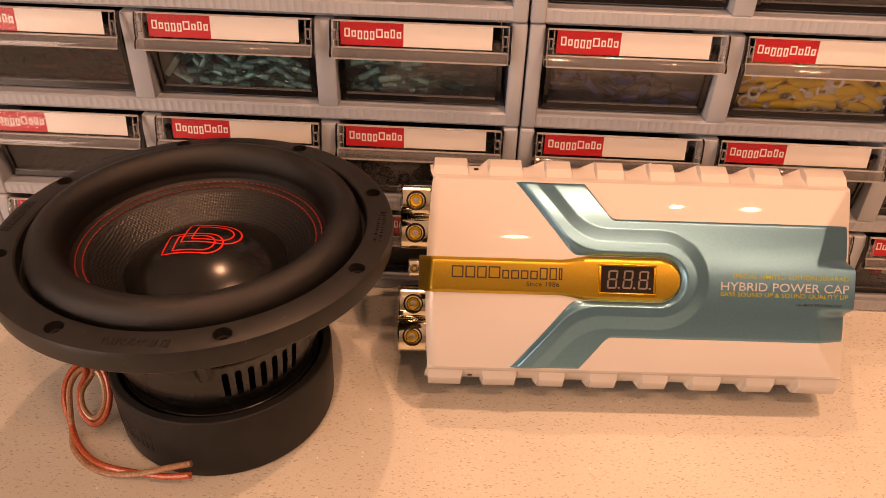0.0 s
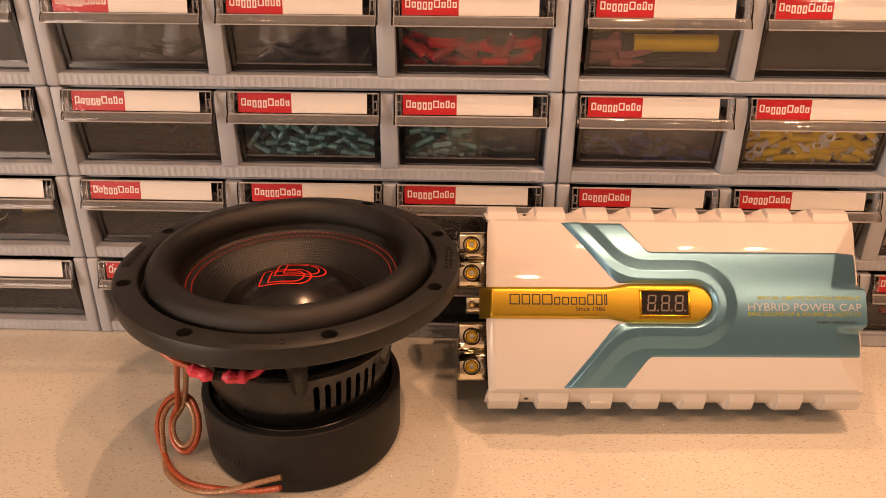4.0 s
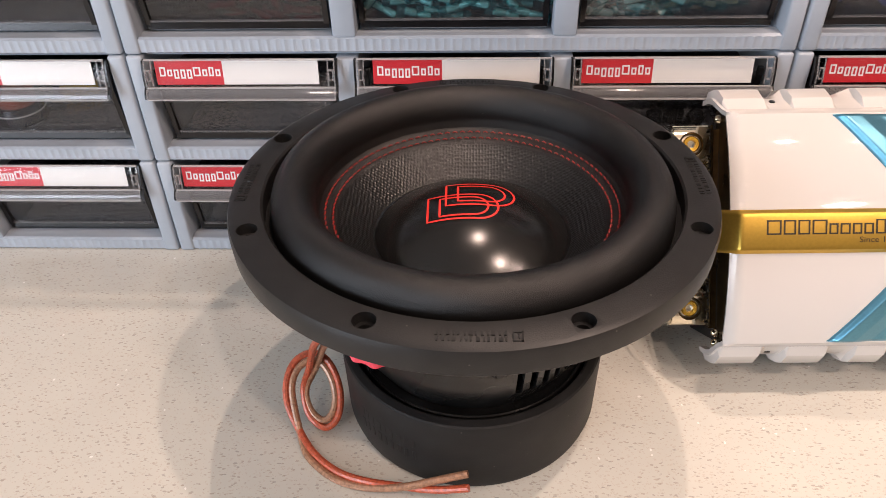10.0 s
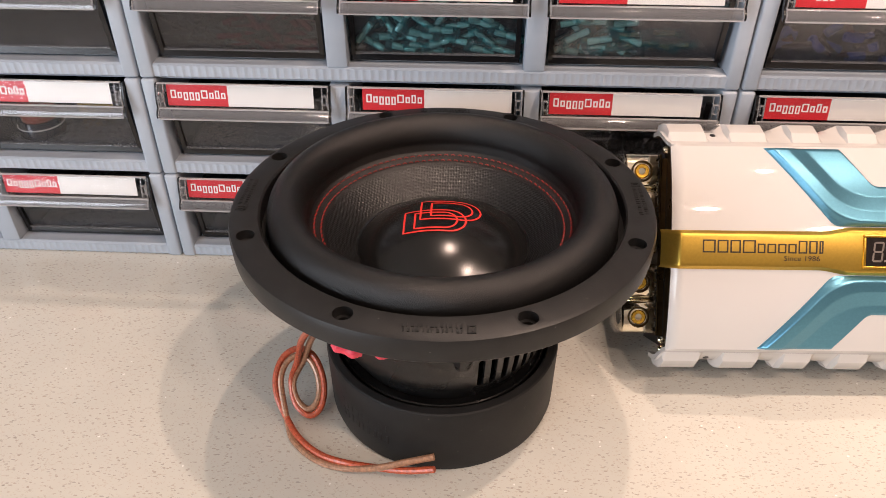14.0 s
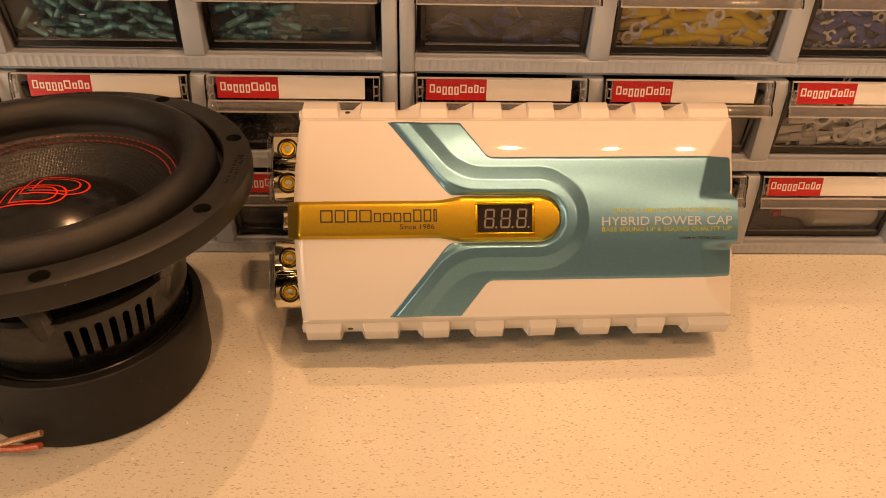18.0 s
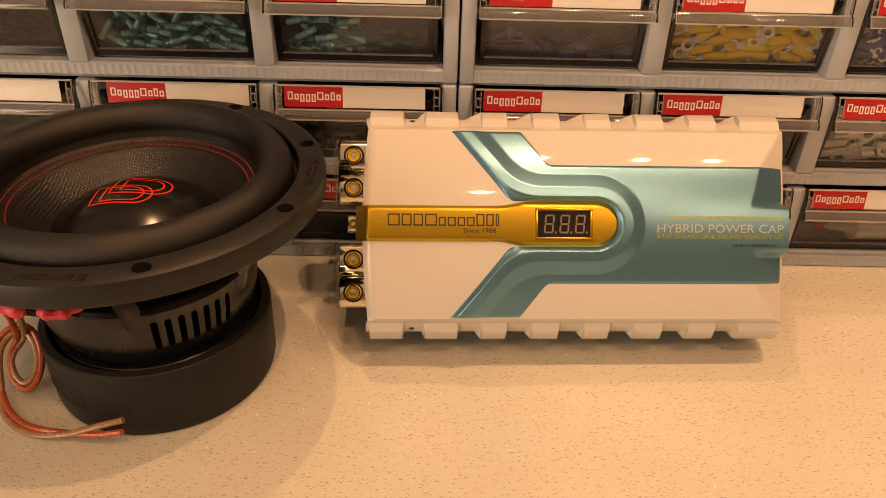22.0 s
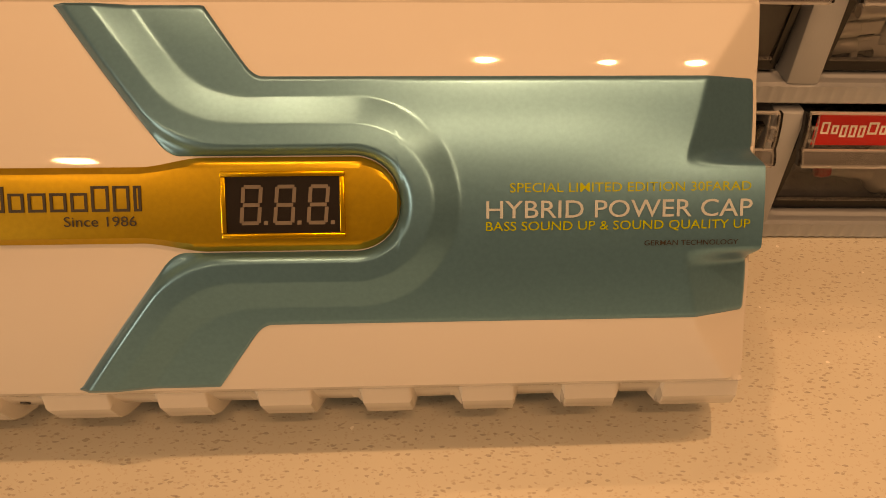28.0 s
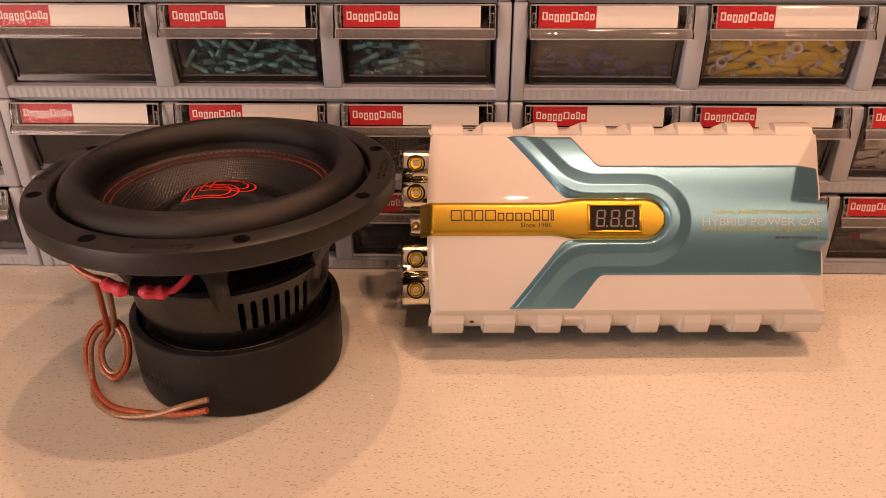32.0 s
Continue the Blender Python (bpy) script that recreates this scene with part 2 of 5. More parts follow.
M = dict(
    counter=quartz(),
    wall=mat("painted_wall", (0.62, 0.58, 0.54), 0.8, vary=0.04, scale=4),
    ceiling=mat("ceiling_paint", (0.75, 0.72, 0.68), 0.9, vary=0.03, scale=4),
    cabinet=mat("grey_plastic", (0.385, 0.435, 0.495), 0.42, vary=0.04, scale=40, bump=0.08, bump_scale=900),
    smoke=clear("smoked_plastic", (0.82, 0.82, 0.83), 1.45, 0.03, haze=(0.028, (0.42, 0.44, 0.47))),
    tray=clear("smoked_tray", (0.62, 0.62, 0.64), 1.35, 0.15, haze=(0.16, (0.26, 0.27, 0.29))),
    # near-black for drawer edges, also painting the shadow gaps beside them
    dark_outline=mat("dark_edge_outline", (0.007, 0.007, 0.008), 0.16, vary=0.2),
    # same plastic as the tray, hazed paler to paint light on its floor
    lit_tray_floor=clear("smoked_tray_lit_floor", (0.70, 0.70, 0.72), 1.45, 0.12, haze=(0.42, (0.40, 0.42, 0.45))),
    lip=clear("clear_lip", (0.70, 0.70, 0.71), 1.5, 0.05, haze=(0.30, (0.30, 0.30, 0.31))),
    # pale haze in these two paints highlights along the clear edges
    edge_glint=clear("clear_edge_glint", (0.90, 0.90, 0.91), 1.5, 0.08, haze=(0.42, (0.70, 0.70, 0.71))),
    end_edge=clear("clear_end_glint", (0.88, 0.88, 0.89), 1.5, 0.08, haze=(0.22, (0.66, 0.66, 0.67))),
    bed=mat("brass_bed", (0.07, 0.045, 0.018), 0.3, 0.8, vary=0.3, scale=200),
    holder=clear("clear_plastic", (0.97, 0.97, 0.97), 1.16, 0.055),
    red=mat("red_card", (0.62, 0.035, 0.045), 0.35, vary=0.05, spec=0.4),
    paper=mat("white_card", (0.82, 0.81, 0.79), 0.45, vary=0.02),
    ink=mat("white_print", (0.85, 0.84, 0.82), 0.5, vary=0.02),
    rim=mat("black_moulded_rim", (0.011, 0.011, 0.011), 0.42, vary=0.25, scale=120, bump=0.12, bump_scale=1500, spec=0.36),
    surround=mat("black_foam_roll", (0.005, 0.0047, 0.0045), 0.37, vary=0.3, scale=1400, bump=0.35, bump_scale=3200, spec=0.45, rvar=0.05),
    cone=woven("woven_cone", (0.006, 0.006, 0.006)),
    dome=mat("gloss_black_dome", (0.005, 0.005, 0.005), 0.21, vary=0.2, scale=200, coat=0.0, rvar=0.03),
    gap=mat("gap_shade_and_black", (0.004, 0.004, 0.004), 0.8),
    print_red=mat("red_print", (0.75, 0.03, 0.02), 0.4, vary=0.1),
    thread=mat("red_thread", (0.29, 0.018, 0.014), 0.6, vary=0.3, scale=600),
    basket=mat("black_steel", (0.008, 0.008, 0.008), 0.28, vary=0.2, scale=90, bump=0.05, spec=0.45),
    boot=mat("black_rubber_boot", (0.011, 0.011, 0.011), 0.50, vary=0.2, scale=100, bump=0.1, bump_scale=1200, spec=0.26),
    copper=mat("copper_wire", (0.45, 0.085, 0.035), 0.38, 0.1, vary=0.35, scale=600, coat=0.25),
    tinned=mat("pale_copper_wire", (0.36, 0.19, 0.11), 0.38, 0.2, vary=0.35, scale=600, coat=0.25),
    clip=mat("pink_red_sleeve", (0.80, 0.06, 0.10), 0.42, vary=0.1),
    white=mat("gloss_white_shell", (0.57, 0.555, 0.535), 0.035, vary=0.015, scale=8, coat=0.0, rvar=0.01),
    blue=mat("blue_metallic_paint", (0.10, 0.275, 0.38), 0.325, 0.75, vary=0.05, scale=700, coat=0.0, rvar=0.03),
    gold=mat("gold_paint", (0.50, 0.325, 0.055), 0.32, 0.85, vary=0.05, scale=600, rvar=0.04),
    bezel=mat("gold_bezel", (0.60, 0.36, 0.05), 0.22, 0.9, vary=0.05),
    dark=mat("dark_plate", (0.012, 0.011, 0.011), 0.35, vary=0.2),
    display=mat("display_window", (0.012, 0.009, 0.008), 0.12, vary=0.1),
    digit=mat("unlit_digit", (0.13, 0.11, 0.095), 0.4, vary=0.05),
    text_dark=mat("dark_print", (0.025, 0.018, 0.01), 0.5, vary=0.1),
    text_white=mat("pale_print", (0.35, 0.42, 0.44), 0.5, vary=0.03),
    text_yellow=mat("yellow_print", (0.29, 0.34, 0.015), 0.5, vary=0.05),
    chrome=mat("nickel_plate", (0.82, 0.74, 0.58), 0.10, 1.0, vary=0.06, scale=80),
    brass=mat("gold_screw", (0.85, 0.50, 0.06), 0.25, 0.8, vary=0.1, scale=300),
    amber=mat("amber_brass", (0.50, 0.20, 0.015), 0.45, 0.1, vary=0.1),
    cover=clear("clear_cover", (0.97, 0.97, 0.96), 1.5, 0.03),
    teal=clear("teal_sleeve", (0.50, 0.84, 0.85), 1.6, 0.06, haze=(0.11, (0.08, 0.46, 0.50))),
    tin=mat("tinned_terminal", (0.90, 0.88, 0.84), 0.32, 0.25, vary=0.12, scale=200),
    yellow=mat("yellow_sleeve", (0.85, 0.56, 0.03), 0.4, vary=0.08),
    jar=mat("dark_blue_lacquer", (0.012, 0.014, 0.03), 0.25, vary=0.1),
    jar_top=mat("orange_red_plastic", (0.42, 0.07, 0.035), 0.4, vary=0.1),
    navy=mat("blue_sleeve", (0.05, 0.09, 0.36), 0.4, vary=0.1),
    redcap=mat("red_sleeve", (0.75, 0.018, 0.028), 0.38, vary=0.1),
    pink=mat("pink_sleeve", (0.42, 0.12, 0.13), 0.45, vary=0.1),
    blackbit=mat("black_bits", (0.009, 0.009, 0.009), 0.38, vary=0.3, spec=0.3),
    darkred=mat("dark_red_bits", (0.06, 0.005, 0.008), 0.45, vary=0.2, spec=0.25),
    bag=clear("plastic_bag", (0.93, 0.93, 0.94), 1.9, 0.10, haze=(0.05, (0.7, 0.7, 0.72))),
    # the pale blue haze imitates window glare on the bags
    film=clear("glossy_glare_film", (0.90, 0.90, 0.92), 2.4, 0.16, haze=(0.10, (0.6, 0.62, 0.68))),
    bottle=mat("milky_bottle", (0.76, 0.72, 0.66), 0.4, vary=0.04),
    copper_bit=mat("bare_copper", (0.70, 0.36, 0.18), 0.3, 1.0, vary=0.2),
)

dusty(M["surround"], 330, 0.93, (0.10, 0.09, 0.08))
dusty(M["rim"], 260, 0.95, (0.08, 0.075, 0.07))
dusty(M["boot"], 240, 0.88, (0.07, 0.065, 0.06))


# ---- building helpers ----
def obj(name, bm, material, parent=None, smooth=True, label="", m=None):
    me = bpy.data.meshes.new(name)
    bm.normal_update()
    bm.to_mesh(me)
    bm.free()
    if smooth:
        me.shade_smooth()
        me.set_sharp_from_angle(angle=radians(smooth if smooth is not True else 35))
    me.materials.append(material)
    ob = new(name, me)
    if parent is not None:
        ob.parent = parent
    if m is not None:
        ob.matrix_basis = m
    return tagged(ob, label)


def part(name, bm, material, parent, label="", smooth=True):
    return obj(name, bm, material, parent, smooth, label)


def empty(name, m, label, category, group="", kind=""):
    ob = new(name)
    ob.matrix_basis = m
    return tagged(ob, label, category, group, kind)


def box(bm, x0, x1, y0, y1, z0, z1):
    vs = [bm.verts.new(p) for p in ((x0, y0, z0), (x1, y0, z0), (x1, y1, z0), (x0, y1, z0), (x0, y0, z1), (x1, y0, z1), (x1, y1, z1), (x0, y1, z1))]
    for f in ((0, 3, 2, 1), (4, 5, 6, 7), (0, 1, 5, 4), (1, 2, 6, 5), (2, 3, 7, 6), (3, 0, 4, 7)):
        bm.faces.new([vs[i] for i in f])
    return vs


def rbox(x0, x1, y0, y1, z0, z1, r=0.001, seg=2):
    bm = bmesh.new()
    box(bm, x0, x1, y0, y1, z0, z1)
    bmesh.ops.bevel(bm, geom=bm.edges[:], offset=r, segments=seg, affect="EDGES", profile=0.5)
    return bm


def lathe(profile, n=96, closed=False, bm=None):
    """Turn (radius, z) pairs about the z axis."""
    bm = bm or bmesh.new()
    rings = []
    for r, z in profile:
        if r < 1e-6:
            rings.append([bm.verts.new((0, 0, z))] * n)
        else:
            rings.append([bm.verts.new((r * math.cos(2 * math.pi * k / n), r * math.sin(2 * math.pi * k / n), z)) for k in range(n)])
    pairs = list(zip(rings, rings[1:])) + ([(rings[-1], rings[0])] if closed else [])
    for a, b in pairs:
        for k in range(n):
            q = [a[k], a[(k + 1) % n], b[(k + 1) % n], b[k]]
            q = [v for i, v in enumerate(q) if v not in q[:i]]
            if len(q) > 2:
                bm.faces.new(q)
    bmesh.ops.recalc_face_normals(bm, faces=bm.faces[:])
    return bm


def smoothstep(a, b, x):
    t = min(1.0, max(0.0, (x - a) / (b - a)))
    return t * t * (3 - 2 * t)


def tube(bm, pts, r, n=10, smooth_steps=6):
    """A round rod along a smooth curve through pts. r: one thickness, or one for each point."""
    thick = r if isinstance(r, (list, tuple)) else [r] * len(pts)
    P = [Vector(p) for p in pts]
    Q = [P[0] * 2 - P[1]] + P + [P[-1] * 2 - P[-2]]
    C = []
    for i in range(1, len(Q) - 2):
        for k in range(smooth_steps):
            t = k / smooth_steps
            a, b, c, d = Q[i - 1:i + 3]
            C.append(0.5 * (2 * b + (c - a) * t + (2 * a - 5 * b + 4 * c - d) * t * t + (3 * b - a - 3 * c + d) * t ** 3))
    C.append(P[-1])
    rings, up = [], Vector((0.13, 0.21, 1)).normalized()
    for i, p in enumerate(C):
        d = (C[min(i + 1, len(C) - 1)] - C[max(i - 1, 0)]).normalized()
        s = d.cross(up)
        s = s.normalized() if s.length > 1e-4 else Vector((1, 0, 0))
        up = s.cross(d).normalized()
        f = i / smooth_steps
        k0 = min(int(f), len(pts) - 2)
        rad = thick[k0] + (thick[k0 + 1] - thick[k0]) * smoothstep(0, 1, f - k0)
        rings.append([bm.verts.new(p + rad * (math.cos(2 * math.pi * k / n) * s + math.sin(2 * math.pi * k / n) * up)) for k in range(n)])
    for a, b in zip(rings, rings[1:]):
        for k in range(n):
            bm.faces.new((a[k], a[(k + 1) % n], b[(k + 1) % n], b[k]))
    bm.faces.new(rings[0][::-1])
    bm.faces.new(rings[-1])
    bmesh.ops.recalc_face_normals(bm, faces=bm.faces[:])
    return bm


def cut(ob, cutters):
    """Subtract the cutter meshes from ob for good."""
    for c in cutters:
        mod = ob.modifiers.new("cut", "BOOLEAN")
        mod.object, mod.operation, mod.solver = c, "DIFFERENCE", "EXACT"
    dg = bpy.context.evaluated_depsgraph_get()
    dg.update()
    me = bpy.data.meshes.new_from_object(ob.evaluated_get(dg))
    ob.modifiers.clear()
    old, ob.data = ob.data, me
    for c in cutters:
        bpy.data.objects.remove(c)
    me.shade_smooth()
    me.set_sharp_from_angle(angle=radians(35))
    return ob


# ---- setting ----
def slab(name, x0, x1, y0, y1, z0, z1, material, label, category):
    bm = bmesh.new()
    box(bm, x0, x1, y0, y1, z0, z1)
    return tagged(obj(name, bm, material, None, False), label, category, kind="structure")


slab("counter", -1.72, 2.2, -0.35, 1.2, -0.04, 0.0, M["counter"], "polished off-white quartz worktop with fine brown chips", "worktop")
slab("floor", -1.87, 2.8, -2.6, 1.35, -1.0, -0.92, M["wall"], "plain room floor below the worktop", "floor")
slab("wall_north", -1.87, 2.8, 1.2, 1.35, -0.92, CEIL, M["wall"], "plain painted wall behind the drawer cabinets", "wall")
slab("wall_south", -1.87, 2.8, -2.75, -2.6, -0.92, CEIL, M["wall"], "plain painted room wall", "wall")
def west_wall():
    bm = bmesh.new()
    for y0, y1, z0, z1 in ((-2.6, -1.65, -0.92, CEIL), (-0.35, 1.35, -0.92, CEIL), (-1.65, -0.35, -0.92, -0.20), (-1.65, -0.35, 1.06, CEIL)):
        box(bm, -1.87, -1.72, y0, y1, z0, z1)
    return bm


tagged(obj("wall_west", west_wall(), M["wall"], None, False), "plain painted room wall with a window opening", "wall", kind="structure")
win = empty("window_1", pose(-1.80, 0, 0), "plain white window letting in daylight", "window", kind="structure")
for name, y0, y1, z0, z1 in (("window_sill", -1.65, -0.35, -0.20, -0.16), ("window_frame", -1.65, -0.35, 1.02, 1.06), ("window_frame", -1.65, -1.61, -0.16, 1.02), ("window_frame", -0.39, -0.35, -0.16, 1.02)):
    bm = bmesh.new()
    box(bm, -0.03, 0.03, y0, y1, z0, z1)
    part(name, bm, M["ceiling"], win, smooth=False)
bm = bmesh.new()
box(bm, -0.004, 0.004, -1.61, -0.39, -0.16, 1.02)
part("pane", bm, M["cover"], win, smooth=False).visible_shadow = False
slab("wall_east", 2.8, 2.95, -2.6, 1.35, -0.92, CEIL, M["wall"], "plain painted room wall", "wall")
slab("ceiling", -1.87, 2.95, -2.75, 1.35, CEIL, CEIL + 0.1, M["ceiling"], "plain pale ceiling", "ceiling")

# ---- drawer cabinets ----
PW, PH, FRONT = 0.411, 0.0765, 0.509      # module width, height, front plane
PITCH, OPEN, SIDE, POST, RAIL = 0.1335, 0.119, 0.0125, 0.0145, 0.0105
DEEP = 0.16


def cabinet_parts():
    """One moulded module: side walls, posts, floor, back, top and a ribbed rail. Origin at its lower left front corner."""
    top = PH - 0.0006
    yield "side_wall", rbox(0, SIDE - 0.002, 0, DEEP, 0, top, 0.002, 3)
    yield "side_wall", rbox(PW - SIDE + 0.002, PW, 0, DEEP, 0, top, 0.002, 3)
    for k in (1, 2):
        x = SIDE + k * OPEN + (k - 1) * POST
        yield "post", rbox(x, x + POST, 0.001, DEEP - 0.004, RAIL - 0.0005, top - 0.003, 0.0015, 2)
    yield "floor_plate", rbox(0.011, PW - 0.011, 0.010, DEEP - 0.004, 0.0005, RAIL - 0.001, 0.001)
    yield "back_plate", rbox(0.011, PW - 0.011, DEEP - 0.0035, DEEP, 0.001, top - 0.003, 0.0006)
    yield "top_plate", rbox(0.011, PW - 0.011, 0.008, DEEP - 0.002, top - 0.0022, top, 0.0006)
    bm = bmesh.new()
    n, x0, x1 = 72, SIDE - 0.003, PW - SIDE + 0.003
    prof = ((0.0100, 0.0004), (0.0016, 0.0002), (0.0002, 0.0013), (0.0, RAIL - 0.0013), (0.0014, RAIL), (0.0120, RAIL + 0.0002), (0.0120, 0.0004))
    cols = []
    for i in range(n * 6 + 1):
        x = x0 + (x1 - x0) * i / (n * 6)
        w = -0.00055 * max(0.0, math.cos(2 * math.pi * i / 6 + 0.6)) ** 0.7
        cols.append([bm.verts.new((x, 0.0012 + y + (w if 1 < j < 4 else 0), z)) for j, (y, z) in enumerate(prof)])
    for a, b in zip(cols, cols[1:]):
        for j in range(len(prof)):
            k = (j + 1) % len(prof)
            bm.faces.new((a[j], b[j], b[k], a[k]))
    bmesh.ops.recalc_face_normals(bm, faces=bm.faces[:])
    yield "ribbed_rail", bm


CAB = []
for name, bm in cabinet_parts():
    ob = obj(name, bm, M["cabinet"], None, 30)
    CAB.append((name, ob.data))
    bpy.data.objects.remove(ob)
ROWS_UP, MODULES = 5, (-0.7590, -0.3465, 0.0661)
for row in range(ROWS_UP):
    for k, x in enumerate(MODULES):
        slip = 0.0006 * ((row * 7 + k * 3) % 3 - 1)
        cab = empty("drawer_cabinet", pose(x + slip * 0.5, FRONT + slip, PH * row), "grey-blue plastic drawer module stacked on another" if row else "grey-blue plastic drawer module standing on the worktop", "drawer cabinet", "stacked drawer modules")
        for name, me in CAB:
            p = new(name, me)
            p.parent = cab


def ring_bars(bm, x0, x1, z0, z1, stroke, place):
    """A plain upright ring of four bars. place(bm, x0, x1, z0, z1) adds one bar."""
    for a, b, c, d in ((x0, x0 + stroke, z0, z1), (x1 - stroke, x1, z0, z1), (x0 + stroke, x1 - stroke, z1 - stroke, z1), (x0 + stroke, x1 - stroke, z0, z0 + stroke)):
        place(bm, a, b, c, d)


def glyph_bars(text_widths, height, x, gap, stroke):
    """Plain ring-shaped bars in place of a maker's name: (width, height share, drop) per sign."""
    bm = bmesh.new()

    def place(mesh, a, b, c, d):
        box(mesh, a, b, -0.00012, 0.0, c, d)
    for w, hs, drop in text_widths:
        ring_bars(bm, x, x + w, -drop * height, height * hs, stroke, place)
        x += w + gap
    return bm


HW, HH = 0.1210, 0.0245      # label holder width and height


def drawer_parts():
    """A pull-out drawer: origin at the middle of its opening's lower edge, on the front plane. Parts are shared by all drawers."""
    d = {}
    def bar(prof, x0, x1, bm):
        a = [bm.verts.new((x0, y, z)) for y, z in prof]
        b = [bm.verts.new((x1, y, z)) for y, z in prof]
        n = len(prof)
        for i in range(n):
            bm.faces.new((a[i], a[(i + 1) % n], b[(i + 1) % n], b[i]))
        bm.faces.new(a[::-1])
        bm.faces.new(b)

    def done(name, bm, material):
        bmesh.ops.recalc_face_normals(bm, faces=bm.faces[:])
        d[name] = (bm, M[material])

    # label holder: clear bowed front over the card, a grey lip standing forward below it, pale strips painting the
    # glints on its moulded edges, and boxed ends
    zt = PH - RAIL - 0.0022          # top of the holder above the rail's top
    face = [(-0.0016 - 0.0078 * k / 8 + 0.0036 * (k / 8) ** 2, zt - 0.0006 - 0.0160 * k / 8) for k in range(9)]
    lip = [(-0.0062, zt - 0.0168), (-0.0082, zt - 0.0186), (-0.0096, zt - 0.0212), (-0.0098, zt - 0.0232)]

    def sheet(line, thick):
        return line + [(y + thick, z) for y, z in line[::-1]]
    bm = bmesh.new()
    bar(sheet(face, 0.0009), -HW / 2 + 0.0002, HW / 2 - 0.0002, bm)
    done("label_holder", bm, "holder")
    bm = bmesh.new()
    bar(sheet(lip, 0.0012), -HW / 2 + 0.0012, HW / 2 - 0.0012, bm)
    done("holder_lip", bm, "lip")
    for name, y0, y1, z0, z1 in (("upper_edge_glint", -0.0024, -0.0006, zt - 0.0006, zt + 0.0002), ("middle_edge_glint", -0.0068, -0.0054, zt - 0.0172, zt - 0.0165), ("lower_edge_glint", -0.0104, -0.0084, zt - 0.0238, zt - 0.0230)):
        bm = bmesh.new()
        bar([(y0, z0), (y1, z0), (y1, z1), (y0, z1)], -HW / 2 + 0.0008, HW / 2 - 0.0008, bm)
        done(name, bm, "edge_glint")
    for s in (-1, 1):
        # pale strips draw the upright glints of the clear end
        bm = bmesh.new()
        for xx, w, fwd in ((0.0004, 0.0007, 0.0009), (0.0046, 0.0006, 0.0004)):
            x0 = s * (HW / 2 - xx - w / 2)
            line = face if xx > 0.001 else face + lip
            bar(sheet([(y - fwd, z) for y, z in line], 0.0010), x0 - w / 2, x0 + w / 2, bm)
        x0 = s * (HW / 2 - 0.0030)
        for a, b, c, e in ((-0.0014, -0.0010, 0.0055, 0.0125), (0.0010, 0.0014, 0.0055, 0.0125), (-0.0010, 0.0010, 0.0055, 0.0059), (-0.0010, 0.0010, 0.0121, 0.0125)):
            bar([(-0.0064, zt - e), (-0.0050, zt - e), (-0.0042, zt - c), (-0.0056, zt - c)], x0 + a, x0 + b, bm)
        done("holder_end" + ("" if s < 0 else "_"), bm, "end_edge")
        # dark strip outlining the holder's end
        bm = bmesh.new()
        x0 = s * (HW / 2 + 0.0005)
        bar(sheet(face + lip, 0.0030), x0 - 0.0006, x0 + 0.0006, bm)
        done("end_cheek" + ("" if s < 0 else "_"), bm, "dark_outline")
    # smoked front, leaning inward toward its foot, with a dark lower edge and side edges whose black also paints the
    # shadow gaps by the posts
    zb, yt, yb = 0.0022, 0.0035, 0.0125
    top = zt - 0.012
    bm = bmesh.new()
    bar([(yt, top), (yb - 0.001, zb + 0.0042), (yb + 0.0012, zb + 0.0036), (yt + 0.002, top)], -OPEN / 2 + 0.0042, OPEN / 2 - 0.0042, bm)
    bmesh.ops.recalc_face_normals(bm, faces=bm.faces[:])
    d["front_panel"] = (bm, M["smoke"])
    bm = bmesh.new()
    bar([(yb - 0.0022, zb + 0.0002), (yb - 0.0018, zb + 0.0044), (yb + 0.001, zb + 0.0046), (yb + 0.001, zb - 0.001)], -OPEN / 2 + 0.0026, OPEN / 2 - 0.0026, bm)
    for s in (-1, 1):
        x0 = s * (OPEN / 2 - 0.0034)
        bar([(yt - 0.0005, top + 0.003), (yb - 0.0024, zb + 0.003), (yb + 0.0012, zb + 0.003), (yt + 0.003, top + 0.003)], min(x0 - s * 0.0020, x0 + s * 0.0012), max(x0 - s * 0.0020, x0 + s * 0.0012), bm)
    bmesh.ops.recalc_face_normals(bm, faces=bm.faces[:])
    d["front_edge_and_gap"] = (bm, M["dark_outline"])
    # pale strip standing in for the lit line along the panel's foot
    bm = bmesh.new()
    bar([(yb - 0.0026, zb + 0.0046), (yb - 0.0026, zb + 0.0054), (yb - 0.0012, zb + 0.0058), (yb - 0.0006, zb + 0.0046)], -OPEN / 2 + 0.0044, OPEN / 2 - 0.0044, bm)
    bmesh.ops.recalc_face_normals(bm, faces=bm.faces[:])
    d["panel_lit_line"] = (bm, M["lip"])
    bm = bmesh.new()
    t = 0.0014
    w = OPEN / 2 - 0.0024
    box(bm, -w, w, yb, DEEP - 0.012, zb - 0.0012, zb)
    done("lit_tray_floor", bm, "lit_tray_floor")
    bm = bmesh.new()
    for s in (-1, 1):
        box(bm, min(s * w, s * (w - t)), max(s * w, s * (w - t)), yb, DEEP - 0.012, zb, 0.044)
    box(bm, -w + t, w - t, DEEP - 0.0134, DEEP - 0.012, zb, 0.044)
    bmesh.ops.recalc_face_normals(bm, faces=bm.faces[:])
    d["tray"] = (bm, M["tray"])
    # label card behind the clear holder
    ang = math.atan2(0.0026, 0.0145)
